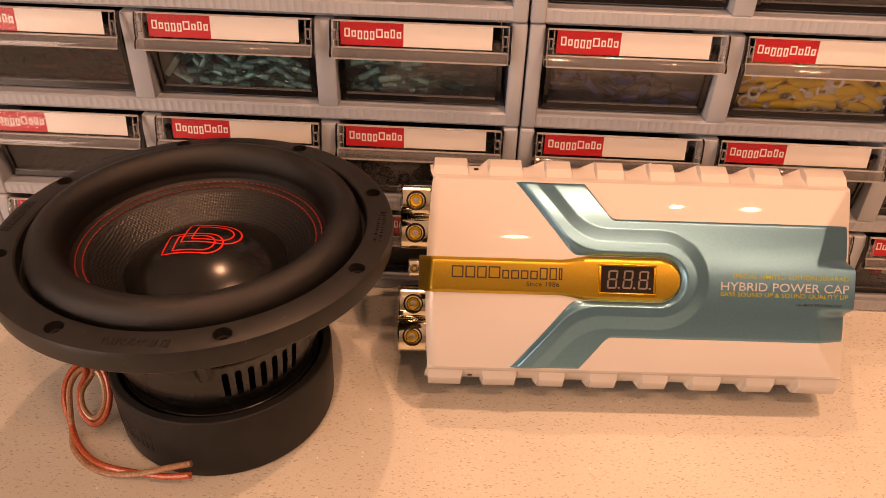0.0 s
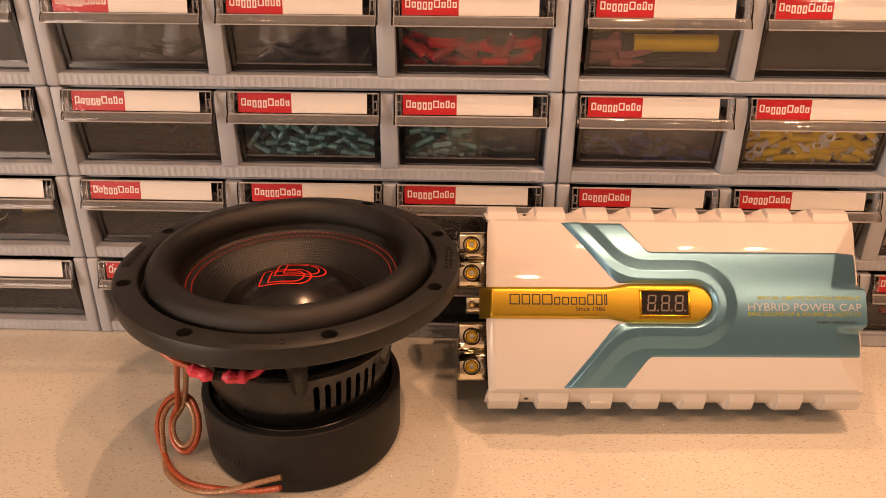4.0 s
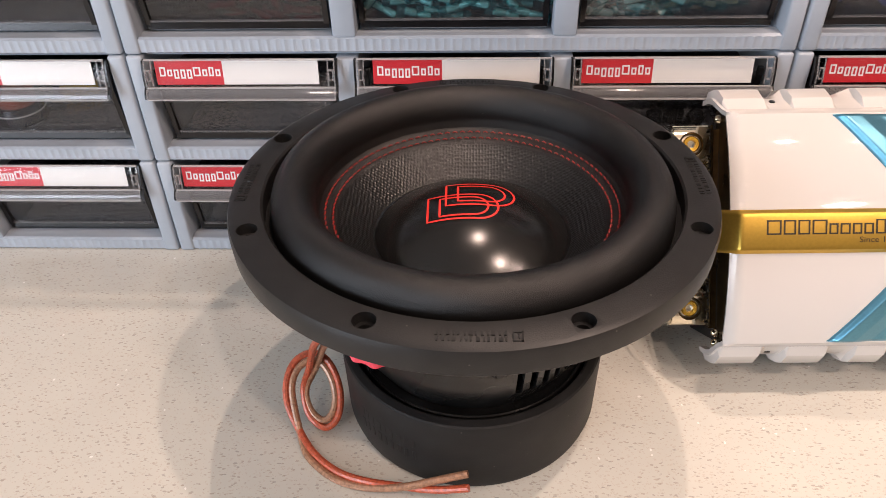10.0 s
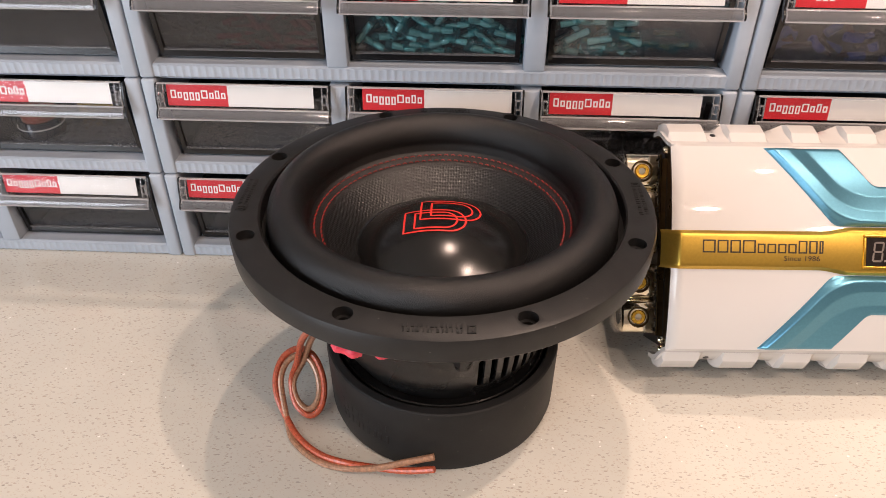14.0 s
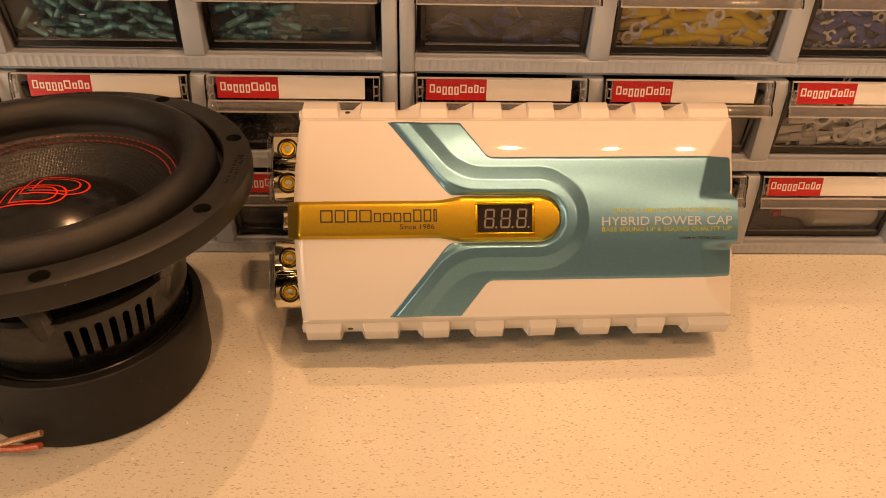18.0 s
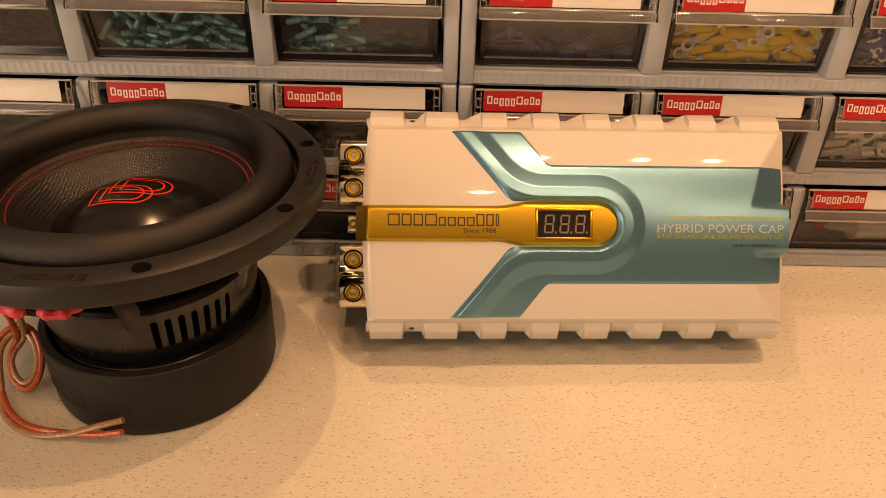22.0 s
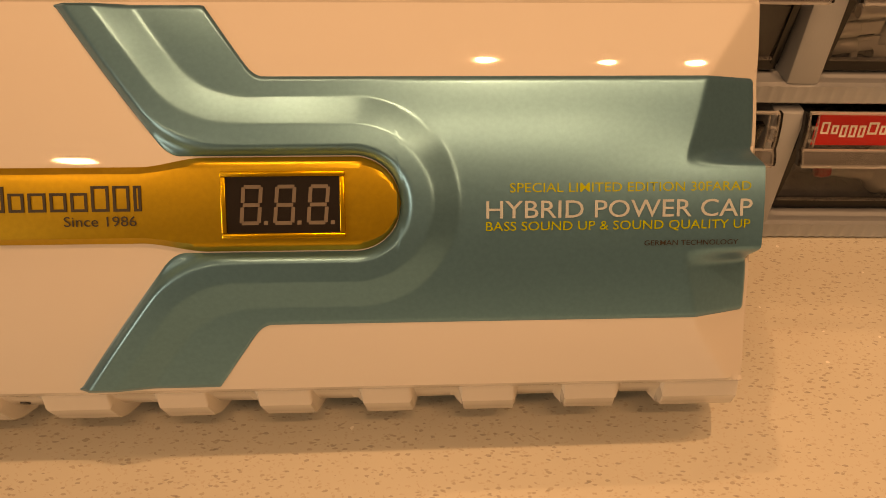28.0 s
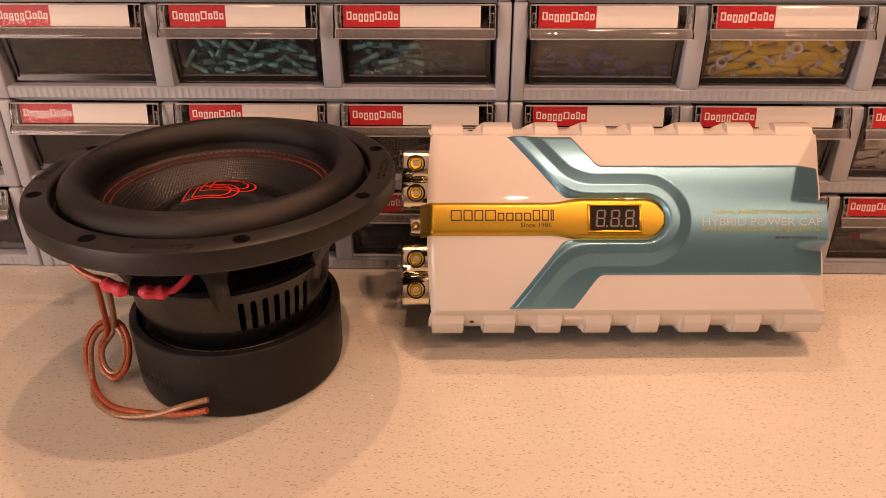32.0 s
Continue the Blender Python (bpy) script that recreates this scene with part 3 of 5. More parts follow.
    cm = pose(0, -0.0012, zt - 0.0167, 0, 0, 0) @ Matrix.Rotation(-ang, 4, "X")
    for name, x0, x1, material in (("label_card", -0.0097, 0.0508, "paper"), ("brand_band", -0.0527, -0.0097, "red")):
        bm = bmesh.new()
        box(bm, x0, x1, -0.0006, -0.0002, 0, 0.0155)
        bmesh.ops.transform(bm, matrix=cm, verts=bm.verts)
        d[name] = (bm, M[material])
    wide = [(0.0038, 1, 0), (0.0031, 0.74, 0), (0.0031, 0.74, 0.25), (0.0031, 0.74, 0.25), (0.0030, 0.74, 0.25), (0.0046, 1, 0), (0.0031, 0.74, 0), (0.0031, 1, 0), (0.0031, 0.74, 0)]
    bm = glyph_bars(wide, 0.0058, -0.0500, 0.0011, 0.00095)
    bmesh.ops.transform(bm, matrix=cm @ pose(0, -0.0008, 0.0054), verts=bm.verts)
    d["brand_mark"] = (bm, M["ink"])
    return d


DRAWER = {}
for name, (bm, material) in drawer_parts().items():
    ob = obj(name, bm, material, None, 30)
    DRAWER[name.rstrip("_")+("" if not name.endswith("_") else ".b")] = ob.data
    bpy.data.objects.remove(ob)
FILL = {}      # (row from the foot, column) -> place of the drawer
COLS = [x + SIDE + OPEN / 2 + k * PITCH for x in MODULES for k in range(3)]
WHAT = {(3, 4): "holding black clips and a red one", (3, 5): "holding a crumpled clear bag of dark parts", (3, 6): "holding red sleeves in a clear bag", (3, 7): "holding yellow tubes and pink sleeves",
        (2, 4): "holding dark screws and dark red sleeves", (2, 5): "full of teal butt connectors", (2, 6): "holding teal connectors with copper ends", (2, 7): "holding a hazy bag of small coloured bits", (2, 8): "full of yellow ring terminals",
        (1, 3): "holding a small round jar", (1, 6): "holding dark nuts", (1, 8): "holding silver ring lugs", (0, 8): "holding a milky glue bottle"}


for row in range(ROWS_UP):
    for c, cx in enumerate(COLS):
        say = WHAT.get((row, c + 1), "empty")
        d = empty("drawer", pose(cx, FRONT, PH * row + RAIL), "smoked plastic drawer, " + say, "drawer", "label drawers")
        FILL[row, c] = (cx, PH * row + RAIL + 0.0024)
        for name, me in DRAWER.items():
            p = new(name.split(".")[0], me)
            p.parent = d
            if name == "label_card":
                slide = {(1, 4): 0.0025, (0, 3): -0.0029}.get((row, c), -0.0012 + 0.0007 * math.sin(7.3 * row + 2.9 * c + 1.0))
            if name in ("label_card", "brand_band"):
                p.matrix_basis = pose(slide, 0, 0)
            if name == "brand_band":
                band = p
            if name == "brand_mark":
                p.parent = band

# ---- subwoofer ----
SUB = (-0.129, 0.378)
sub = empty("subwoofer", pose(*SUB, 0), "black subwoofer lying face up on its magnet, red stitching", "subwoofer")
RIMZ = 0.1455
bm = lathe([(0.0982, RIMZ - 0.001), (0.0992, RIMZ), (0.1115, RIMZ), (0.1138, RIMZ - 0.0012), (0.1146, RIMZ - 0.0040), (0.1142, RIMZ - 0.0130), (0.1130, RIMZ - 0.0145), (0.1040, RIMZ - 0.0150), (0.0985, RIMZ - 0.0120)], 160, closed=True)
rim = part("rim", bm, M["rim"], sub, "matte black moulded rim with eight screw holes")
cutters = []
for k in range(8):
    a = radians(23.3 + 45 * k)
    for r, z0, z1 in ((0.0047, RIMZ - 0.005, RIMZ + 0.004), (0.0030, RIMZ - 0.03, RIMZ)):
        c = obj("cutter", lathe([(0, z0), (r, z0), (r, z1), (0, z1)], 24), M["rim"])
        c.matrix_basis = pose(0.1065 * math.cos(a), 0.1065 * math.sin(a), 0)
        cutters.append(c)
rim.parent = None
cut(rim, cutters)
rim.parent = sub
# raised maker's mark between the holes: plain bars
for k in range(4):
    a = radians(-90 + 90 * k)
    bm = bmesh.new()
    for j, z in enumerate((0.0007, -0.0024)):
        x = -0.0135
        for i in range(13):
            w = (0.0006, 0.0010, 0.0006, 0.0014)[(i * 3 + j) % 4]
            box(bm, x, x + w, 0.1068 + z, 0.1068 + z + 0.0020, RIMZ - 0.0002, RIMZ + 0.00035)
            x += w + 0.0008 + 0.0004 * ((i + j) % 3)
    for x0, x1, y0, y1 in ((-0.0195, -0.0188, 0.1042, 0.1094), (-0.0195, -0.0155, 0.1042, 0.1049), (-0.0195, -0.0155, 0.1087, 0.1094), (-0.0162, -0.0155, 0.1049, 0.1087), (-0.0182, -0.0176, 0.1056, 0.1080)):
        box(bm, x0, x1, y0, y1, RIMZ - 0.0002, RIMZ + 0.00035)
    bmesh.ops.transform(bm, matrix=Matrix.Rotation(a - math.pi / 2, 4, "Z"), verts=bm.verts)
    tagged(part("raised_mark", bm, M["rim"], sub, smooth=False), kind="stuff")
# foam roll
prof = []
for i in range(33):
    a = math.pi * (1.06 - 1.10 * i / 32)
    prof.append((0.0848 + 0.0103 * math.cos(a), RIMZ - 0.0050 + 0.0135 * math.sin(a)))
prof = [(0.0735, RIMZ - 0.0125), (0.0742, RIMZ - 0.0090)] + prof + [(0.0958, RIMZ - 0.012)]
part("surround", lathe(prof, 160), M["surround"], sub, "wide black foam surround roll")
# solid black ring paints the shade in the groove round the roll
part("gap_shade_ring", lathe([(0.0940, RIMZ - 0.0105), (0.0990, RIMZ - 0.0105), (0.0990, RIMZ - 0.0135), (0.0940, RIMZ - 0.0135)], 96, True), M["gap"], sub)
# stitched lip inside the roll and the cone
LIP = [(0.0752, RIMZ - 0.0070), (0.0740, RIMZ - 0.0112), (0.0728, RIMZ - 0.0132), (0.0705, RIMZ - 0.0146), (0.0680, RIMZ - 0.0158), (0.0658, RIMZ - 0.0166), (0.0650, RIMZ - 0.0176)]
part("stitched_lip", lathe(LIP, 128), M["surround"], sub)
part("cone", lathe([(0.0654, RIMZ - 0.0174), (0.0620, RIMZ - 0.0200), (0.0580, RIMZ - 0.0232), (0.0530, RIMZ - 0.0274), (0.0480, RIMZ - 0.0318)], 128), M["cone"], sub, "black woven fibre cone")
bm = bmesh.new()
for r, z, off in ((0.0712, RIMZ - 0.0137, 0.0), (0.0676, RIMZ - 0.0155, 0.5)):
    n = 104
    for k in range(n):
        a0 = 2 * math.pi * (k + off) / n
        pts = []
        for j, lift in ((0, 0.0), (0.33, 0.0008), (0.66, 0.0008), (0.95, 0.0)):
            a = a0 + 2 * math.pi / n * 0.58 * j
            rr = r - lift * 0.7 + 0.0004 * (j - 0.5)
            pts.append((rr * math.cos(a), rr * math.sin(a), z + lift))
        tube(bm, pts, 0.00038, 5, 1)
part("stitching", bm, M["thread"], sub, "two rows of red thread stitching")
# dust cap
DZ, DR = 0.133, 0.0725
def dome_z(r):
    return DZ - DR + math.sqrt(max(0.0, DR * DR - r * r))
prof = [(0.0490 * i / 24, dome_z(0.0490 * i / 24)) for i in range(25)]
prof += [(0.0496, prof[-1][1] - 0.0012), (0.0500, prof[-1][1] - 0.0030)]
dome = part("dust_cap", lathe(prof, 128), M["dome"], sub, "glossy black dust cap dome")
bm = lathe([(0.0478, prof[24][1] + 0.0002), (0.0492, prof[24][1] + 0.0009), (0.0510, prof[24][1] + 0.0006), (0.0520, prof[24][1] - 0.0020)], 96)
part("glue_bead", bm, M["dome"], sub)


def outline(points, r, closed=True):
    """A printed line of width 2r on the dome along (x, y) points."""
    bm = bmesh.new()
    P = [Vector((x, y, 0)) for x, y in points]
    n = len(P)
    L, R = [], []
    for i, p in enumerate(P):
        d = (P[(i + 1) % n] - P[i - 1]).normalized()
        s = Vector((-d.y, d.x, 0)) * r
        for side, q in ((L, p + s), (R, p - s)):
            side.append(bm.verts.new((q.x, q.y, dome_z(math.hypot(q.x, q.y)) + 0.00025)))
    for i in range(n):
        j = (i + 1) % n
        bm.faces.new((R[i], R[j], L[j], L[i]))
    return bm


def dee(x0, y0, w, h, slant=-0.02):
    """A round-backed outline: straight left side, half-round right end."""
    pts = []
    r = h / 2
    for i in range(8):
        pts.append((x0, y0 + h * i / 8))
    for i in range(10):
        pts.append((x0 + (w - r) * i / 10, y0 + h))
    for i in range(12):
        a = math.pi / 2 - math.pi * i / 12
        pts.append((x0 + w - r + r * math.cos(a), y0 + r + r * math.sin(a)))
    for i in range(10):
        pts.append((x0 + (w - r) * (1 - i / 10), y0))
    return [(x + slant * (y - y0), y) for x, y in pts]


for x0, y0, w, h in ((-0.0210, -0.0132, 0.0342, 0.0188), (-0.0152, -0.0108, 0.0235, 0.0138), (-0.0124, -0.0033, 0.0337, 0.0212), (-0.0066, -0.0004, 0.0232, 0.0152)):
    part("emblem_line", outline(dee(x0, y0, w, h), 0.00055), M["print_red"], dome, "red printed outline")

# basket: lower ring with slots, spokes, upper funnel
bm = lathe([(0.0565, 0.047), (0.0580, 0.050), (0.0622, 0.0575), (0.0646, 0.0635), (0.0662, 0.074), (0.0672, 0.087), (0.0694, 0.091), (0.0672, 0.093), (0.0644, 0.088), (0.0630, 0.072), (0.0545, 0.050)], 128, True)
ring = part("basket_ring", bm, M["basket"], None, "black steel basket ring with upright slots")
cutters = []
SPOKE0 = -78.0
for base in (-69.0, 111.0):
    for i in range(7):
        a = radians(base + i * 6.45)
        slot = rbox(0.050, 0.078, -0.0019, 0.0019, 0.0620, 0.0835, 0.0018, 3)
        cutters.append(obj("cutter", slot, M["basket"], m=Matrix.Rotation(a, 4, "Z")))
cut(ring, cutters)
ring.parent = sub
NSP = 6
for k in range(NSP):
    a = radians(SPOKE0 + 60 * k)
    bm = bmesh.new()
    hw = radians(6.0)
    rows = []
    for r, z in ((0.0655, 0.080), (0.0690, 0.092), (0.0760, 0.106), (0.0880, 0.120), (0.1030, 0.1290), (0.1080, 0.1335)):
        w = hw * (1.0 + 0.5 * smoothstep(0.08, 0.105, r))
        rows.append([bm.verts.new(((r + dr) * math.cos(a + w * s), (r + dr) * math.sin(a + w * s), z + dz)) for s, dr, dz in ((-1, -0.003, 0.002), (-0.8, 0, 0), (-0.3, 0.0022, -0.001), (0.3, 0.0022, -0.001), (0.8, 0, 0), (1, -0.003, 0.002))])
    for p, q in zip(rows, rows[1:]):
        for i in range(5):
            bm.faces.new((p[i], p[i + 1], q[i + 1], q[i]))
    part("spoke", bm, M["basket"], sub)
part("upper_funnel", lathe([(0.0895, 0.1235), (0.1045, 0.1300), (0.1085, 0.1320), (0.1085, 0.1350), (0.1040, 0.1340), (0.0890, 0.1270)], 128, True), M["basket"], sub)
part("inner_cone_back", lathe([(0.0400, 0.1020), (0.0560, 0.1140), (0.0650, 0.1215), (0.0740, 0.1255), (0.0960, 0.1290)], 96), M["gap"], sub)
part("spider", lathe([(0.026, 0.088)] + [(0.028 + 0.003 * i, 0.0885 + 0.0016 * (i % 2)) for i in range(13)], 96), M["surround"], sub)
part("voice_coil", lathe([(0.0255, 0.060), (0.0255, 0.1125), (0.0245, 0.1125), (0.0245, 0.060)], 64, True), M["copper_bit"], sub)
part("top_plate", lathe([(0.0, 0.0462), (0.0612, 0.0462), (0.0622, 0.0455), (0.0625, 0.0440), (0.0625, 0.030)], 128), M["basket"], sub)
part("gloss_ring", lathe([(0.0612, 0.0470), (0.0618, 0.0482), (0.0626, 0.0485), (0.0632, 0.0478), (0.0632, 0.0420), (0.0612, 0.0420)], 128, True), M["basket"], sub)
# magnet boot
bm = lathe([(0.0652, 0.0400), (0.0656, 0.0492), (0.0660, 0.0502), (0.0668, 0.0505), (0.0704, 0.0496), (0.0713, 0.0488), (0.0718, 0.0460), (0.0712, 0.0060), (0.0702, 0.0020), (0.0680, 0.0000), (0.0, 0.0000)], 160)
boot = part("magnet_boot", bm, M["boot"], sub, "matte black rubber boot round the magnet", 16)
bm = bmesh.new()
for i in range(9):
    for j in range(2):
        a = radians(-142 + i * 3.6)
        z0 = 0.026 - j * 0.0085
        b2 = rbox(0.0709, 0.07172, -0.0013 - 0.0004 * (i % 2), 0.0006 + 0.0008 * (i % 3 == 0), z0, z0 + 0.0065, 0.0003, 1)
        bmesh.ops.transform(b2, matrix=Matrix.Rotation(a, 4, "Z"), verts=b2.verts)
        me = bpy.data.meshes.new("tmp")
        b2.to_mesh(me)
        b2.free()
        bm.from_mesh(me)
        bpy.data.meshes.remove(me)
tagged(part("moulded_mark", bm, M["boot"], boot, smooth=False), kind="stuff")

# leads
def lead(name, pts, r, material, label=""):
    bm = bmesh.new()
    tube(bm, [(x - SUB[0], y - SUB[1], z) for x, y, z in pts], r, 10, 8)
    return part(name, bm, material, sub, label)


LOOP = Vector((-0.2168, 0.3560, 0.0188))
RUN = [(-0.180, 0.306, 0.104), (-0.192, 0.313, 0.102), (-0.199, 0.329, 0.088), (-0.2115, 0.352, 0.058), (-0.2195, 0.3640, 0.0300), (-0.2225, 0.3560, 0.0205), (-0.2190, 0.3465, 0.0105), (-0.2103, 0.3415, 0.0055),
       (-0.2036, 0.3440, 0.0090), (-0.2015, 0.3515, 0.0165), (-0.2039, 0.3600, 0.0250), (-0.2103, 0.3675, 0.0325), (-0.2192, 0.3700, 0.0350), (-0.2280, 0.3665, 0.0315), (-0.2323, 0.3590, 0.0240), (-0.2313, 0.3500, 0.0150), (-0.2242, 0.3395, 0.0060)]
for first, material, label in ((True, "copper", "orange copper speaker wire"), (False, "tinned", "pale copper speaker wire")):
    pts = []
    for i, p in enumerate(RUN):
        p = Vector(p)
        if not first:
            p = LOOP + (p - LOOP) * 0.80 if i > 4 else p + Vector((0.0052, 0.0024, -0.001)) * (0.45, 0.5, 0.9, 1.0, 0.7)[i]
        pts.append(tuple(p))
    if first:
        pts += [(-0.2140, 0.3260, 0.0036), (-0.200, 0.3145, 0.0036), (-0.184, 0.3070, 0.0060), (-0.164, 0.3030, 0.0075), (-0.146, 0.2990, 0.0110), (-0.1295, 0.2965, 0.0165)]
    else:
        pts[-1] = (-0.2225, 0.3360, 0.0040)
        pts += [(-0.2160, 0.3235, 0.0021), (-0.201, 0.3110, 0.0022), (-0.184, 0.3045, 0.0040), (-0.164, 0.3015, 0.0090), (-0.146, 0.3010, 0.0160), (-0.1300, 0.3020, 0.0205)]
    lead("wire", pts, 0.0020, M[material], label)
for pts in ([(-0.181, 0.3052, 0.1034), (-0.178, 0.3047, 0.1022), (-0.174, 0.3040, 0.1010), (-0.170, 0.3036, 0.0996), (-0.166, 0.3038, 0.0984)], [(-0.161, 0.3066, 0.0972), (-0.157, 0.3070, 0.0962), (-0.153, 0.3082, 0.0950), (-0.149, 0.3098, 0.0944), (-0.146, 0.3112, 0.0946)]):
    lead("wire_sleeve", pts, [0.0026, 0.0046, 0.0038, 0.0047, 0.0028], M["clip"], "pink-red crimped sleeve")
lead("wire_feed", [(-0.2085, 0.3180, 0.1200), (-0.1950, 0.3095, 0.1090), (-0.1770, 0.3050, 0.1027)], 0.0020, M["copper"])
lead("push_terminal", [(-0.167, 0.309, 0.098), (-0.158, 0.311, 0.0955)], 0.0050, M["gap"])
lead("wire_tail", [(-0.148, 0.3105, 0.0945), (-0.142, 0.3125, 0.095), (-0.136, 0.318, 0.099), (-0.133, 0.326, 0.104)], 0.0022, M["clip"], "red wire tail")

# ---- power capacitor ----
LEANBACK = radians(33.1)
CAPM = pose(0.0008, 0.4017, 0.0963, 0, 0, 2.31) @ Matrix(((1, 0, 0, 0), (0, math.sin(LEANBACK), -math.cos(LEANBACK), 0), (0, math.cos(LEANBACK), math.sin(LEANBACK), 0), (0, 0, 0, 1)))
cap = empty("power_capacitor", CAPM @ pose(0, 0, 0, 0, 0, 0.45) @ pose(0.12, 0, 0, 0, 0, -0.8) @ pose(-0.12, 0, 0), "white, blue and gold power capacitor leaning back against the drawers", "power capacitor")
UL, UR, VM = 0.0038, 0.2812, -0.0024


def shell_n(u, v):
    """Height of the white shell's front over the plane of the panel tips."""
    n = 0.0156 * (1 - (v / 0.0615) ** 2)
    dv = abs(v - VM)
    side = smoothstep(0.0122, 0.0188, dv)
    edge = 0.2525 + 0.0078 * min(1.0, max(0.0, (dv - 0.0155) / 0.0245)) + 0.0183 * max(0.0, (dv - 0.040) / 0.0247)
    n -= side * 0.55 * max(0.0, u - edge)
    n -= 0.0035 * max(0.0, 1 - (u - left_u(v)) / 0.007) ** 2
    return n


def left_u(v):
    return UL + 0.0026 * (abs(v) / 0.0615) ** 2


TEETH = [((a + b) / 2, b - a) for a, b in ((0.0060, 0.0281), (0.0424, 0.0646), (0.0804, 0.0976), (0.1148, 0.1334), (0.1508, 0.1682), (0.1857, 0.2047), (0.2224, 0.2415), (0.2579, 0.2900))]


def tooth(u, ramp=0.0):
    """How far the toothed edge stands out at u; with a ramp the gap before a tooth rises to it as a scoop."""
    best = 0.0
    for i, (mid, w) in enumerate(TEETH):
        a, b = mid - w / 2, mid + w / 2
        lead_in = ramp * smoothstep(0.5, 1.5, i)
        best = max(best, min(max(smoothstep(a - 0.0008, a + 0.0006, u), max(0.0, min(1.0, (u - a + lead_in) / lead_in)) if lead_in else 0.0), 1 - smoothstep(b - 0.0006, b + 0.0012, u)))
    return best


us = [i / 500 for i in range(501)]
vs = [-0.0615 + 0.123 * j / 60 for j in range(61)]
bm = bmesh.new()
grid = []
for s in us:
    colv = []
    def place(v, n, u_v=None):
        u = left_u(min(abs(v), 0.0615)) + s * (UR - 0.0055 * (1 - smoothstep(0.0135, 0.0200, abs(v - VM))) + 0.22 * max(0.0, -n - 0.003) - left_u(min(abs(v), 0.0615)))
        return (u - 0.002 * smoothstep(0.0618, 0.0690, abs(v)) * (1 - s) ** 8, v, n)
    uu = UL + s * (UR + 0.004 - UL)
    k, kd = tooth(uu), tooth(uu, 0.0045)
    kt = tooth(uu, 0.0120)
    low = [(-0.0725 - 0.0050 * kd, -0.0340), (-0.0725 - 0.0050 * kd, -0.0240), (-0.0712 - 0.0052 * k, -0.0180), (-0.0668 - 0.0040 * k, -0.0100), (-0.0648, -0.0072), (-0.0640, -0.0050), (-0.0628, -0.0022)]
    for v, n in low:
        x, y, z = place(v, n)
        colv.append((x, y, z))
    for v in vs:
        x, y, z = place(v, 0)
        colv.append((x, y, shell_n(x, v)))
    low[0], low[1] = (-0.0725 - 0.0050 * kt, -0.0340), (-0.0725 - 0.0050 * kt, -0.0240)
    for v, n in reversed(low):
        x, y, z = place(-v, n)
        colv.append((x, y, z))
    grid.append([bm.verts.new(p) for p in colv])
for a, b in zip(grid, grid[1:]):
    for j in range(len(a) - 1):
        bm.faces.new((a[j], b[j], b[j + 1], a[j + 1]))
bm.faces.new(grid[-1])
for col in (grid[0],):
    inner = [bm.verts.new((v.co.x + 0.0005, v.co.y * 0.965, min(v.co.z - 0.0022, v.co.z))) for v in col]
    deep = [bm.verts.new((v.co.x + 0.004, v.co.y, v.co.z)) for v in inner]
    for a, b in ((col, inner), (inner, deep)):
        for j in range(len(a) - 1):
            bm.faces.new((a[j], a[j + 1], b[j + 1], b[j]))
bmesh.ops.recalc_face_normals(bm, faces=bm.faces[:])
part("shell", bm, M["white"], cap, "glossy white moulded shell with toothed long edges", 28)
bm = bmesh.new()
box(bm, 0.012, 0.276, -0.0660, 0.0440, -0.0745, -0.030)
part("base_tray", bm, M["dark"], cap, "dark rear tray", False)
bm = bmesh.new()
ring_pts = [(-0.0665, -0.036), (-0.0665, -0.020), (-0.0615, -0.0085), (-0.0575, -0.0045), (-0.030, 0.0040), (0.030, 0.0040), (0.0575, -0.0045), (0.0615, -0.0085), (0.0665, -0.020), (0.0665, -0.036)]
faces = [[bm.verts.new((u, v, n)) for v, n in ring_pts] for u in (0.0125, 0.0150)]
bm.faces.new(faces[0])
bm.faces.new(faces[1][::-1])
for i in range(len(ring_pts)):
    j = (i + 1) % len(ring_pts)
    bm.faces.new((faces[0][j], faces[0][i], faces[1][i], faces[1][j]))
bmesh.ops.recalc_face_normals(bm, faces=bm.faces[:])
part("end_plate", bm, M["bed"], cap, "black terminal end plate", False)
bm = bmesh.new()
box(bm, 0.0078, 0.0124, -0.0585, 0.0560, -0.046, -0.030)
part("terminal_bed", bm, M["bed"], cap, "brass-coloured terminal bed", False)

# blue panel, in an upper and a lower half either side of the gold bar
GV, CU, CR = 0.0, 0.1513, 0.0140      # gold bar's middle, its round end
def gold_half(u):
    if u > CU:
        return math.sqrt(max(0.0, CR * CR - (u - CU) ** 2))
    return 0.0113 + (CR - 0.0113) * smoothstep(0.088, 0.108, u)


TIPU, TIPV = 0.0607, 0.0605
def inner_half(u):
    """Lower border of the upper arm (distance from the gold bar's middle)."""
    line = TIPV - (u - TIPU) * 153 / 121
    g = CR + 0.0004 if u <= CU else (gold_half(u) + 0.0004 if u < CU + CR else 0.0)
    k = 0.0045
    h = max(0.0, min(1.0, 0.5 + 0.5 * (line - g) / k))
    return max(g, min(line, TIPV) if line > g + k else g + (line - g) * h + k * h * (1 - h))


def outer_half(u):
    line = TIPV - (u - 0.1055) * 76 / 55
    flat = 0.0380
    k = 0.004
    h = max(0.0, min(1.0, 0.5 + 0.5 * (line - flat) / k))
    return min(TIPV, max(flat, flat + (line - flat) * h + k * h * (1 - h)))


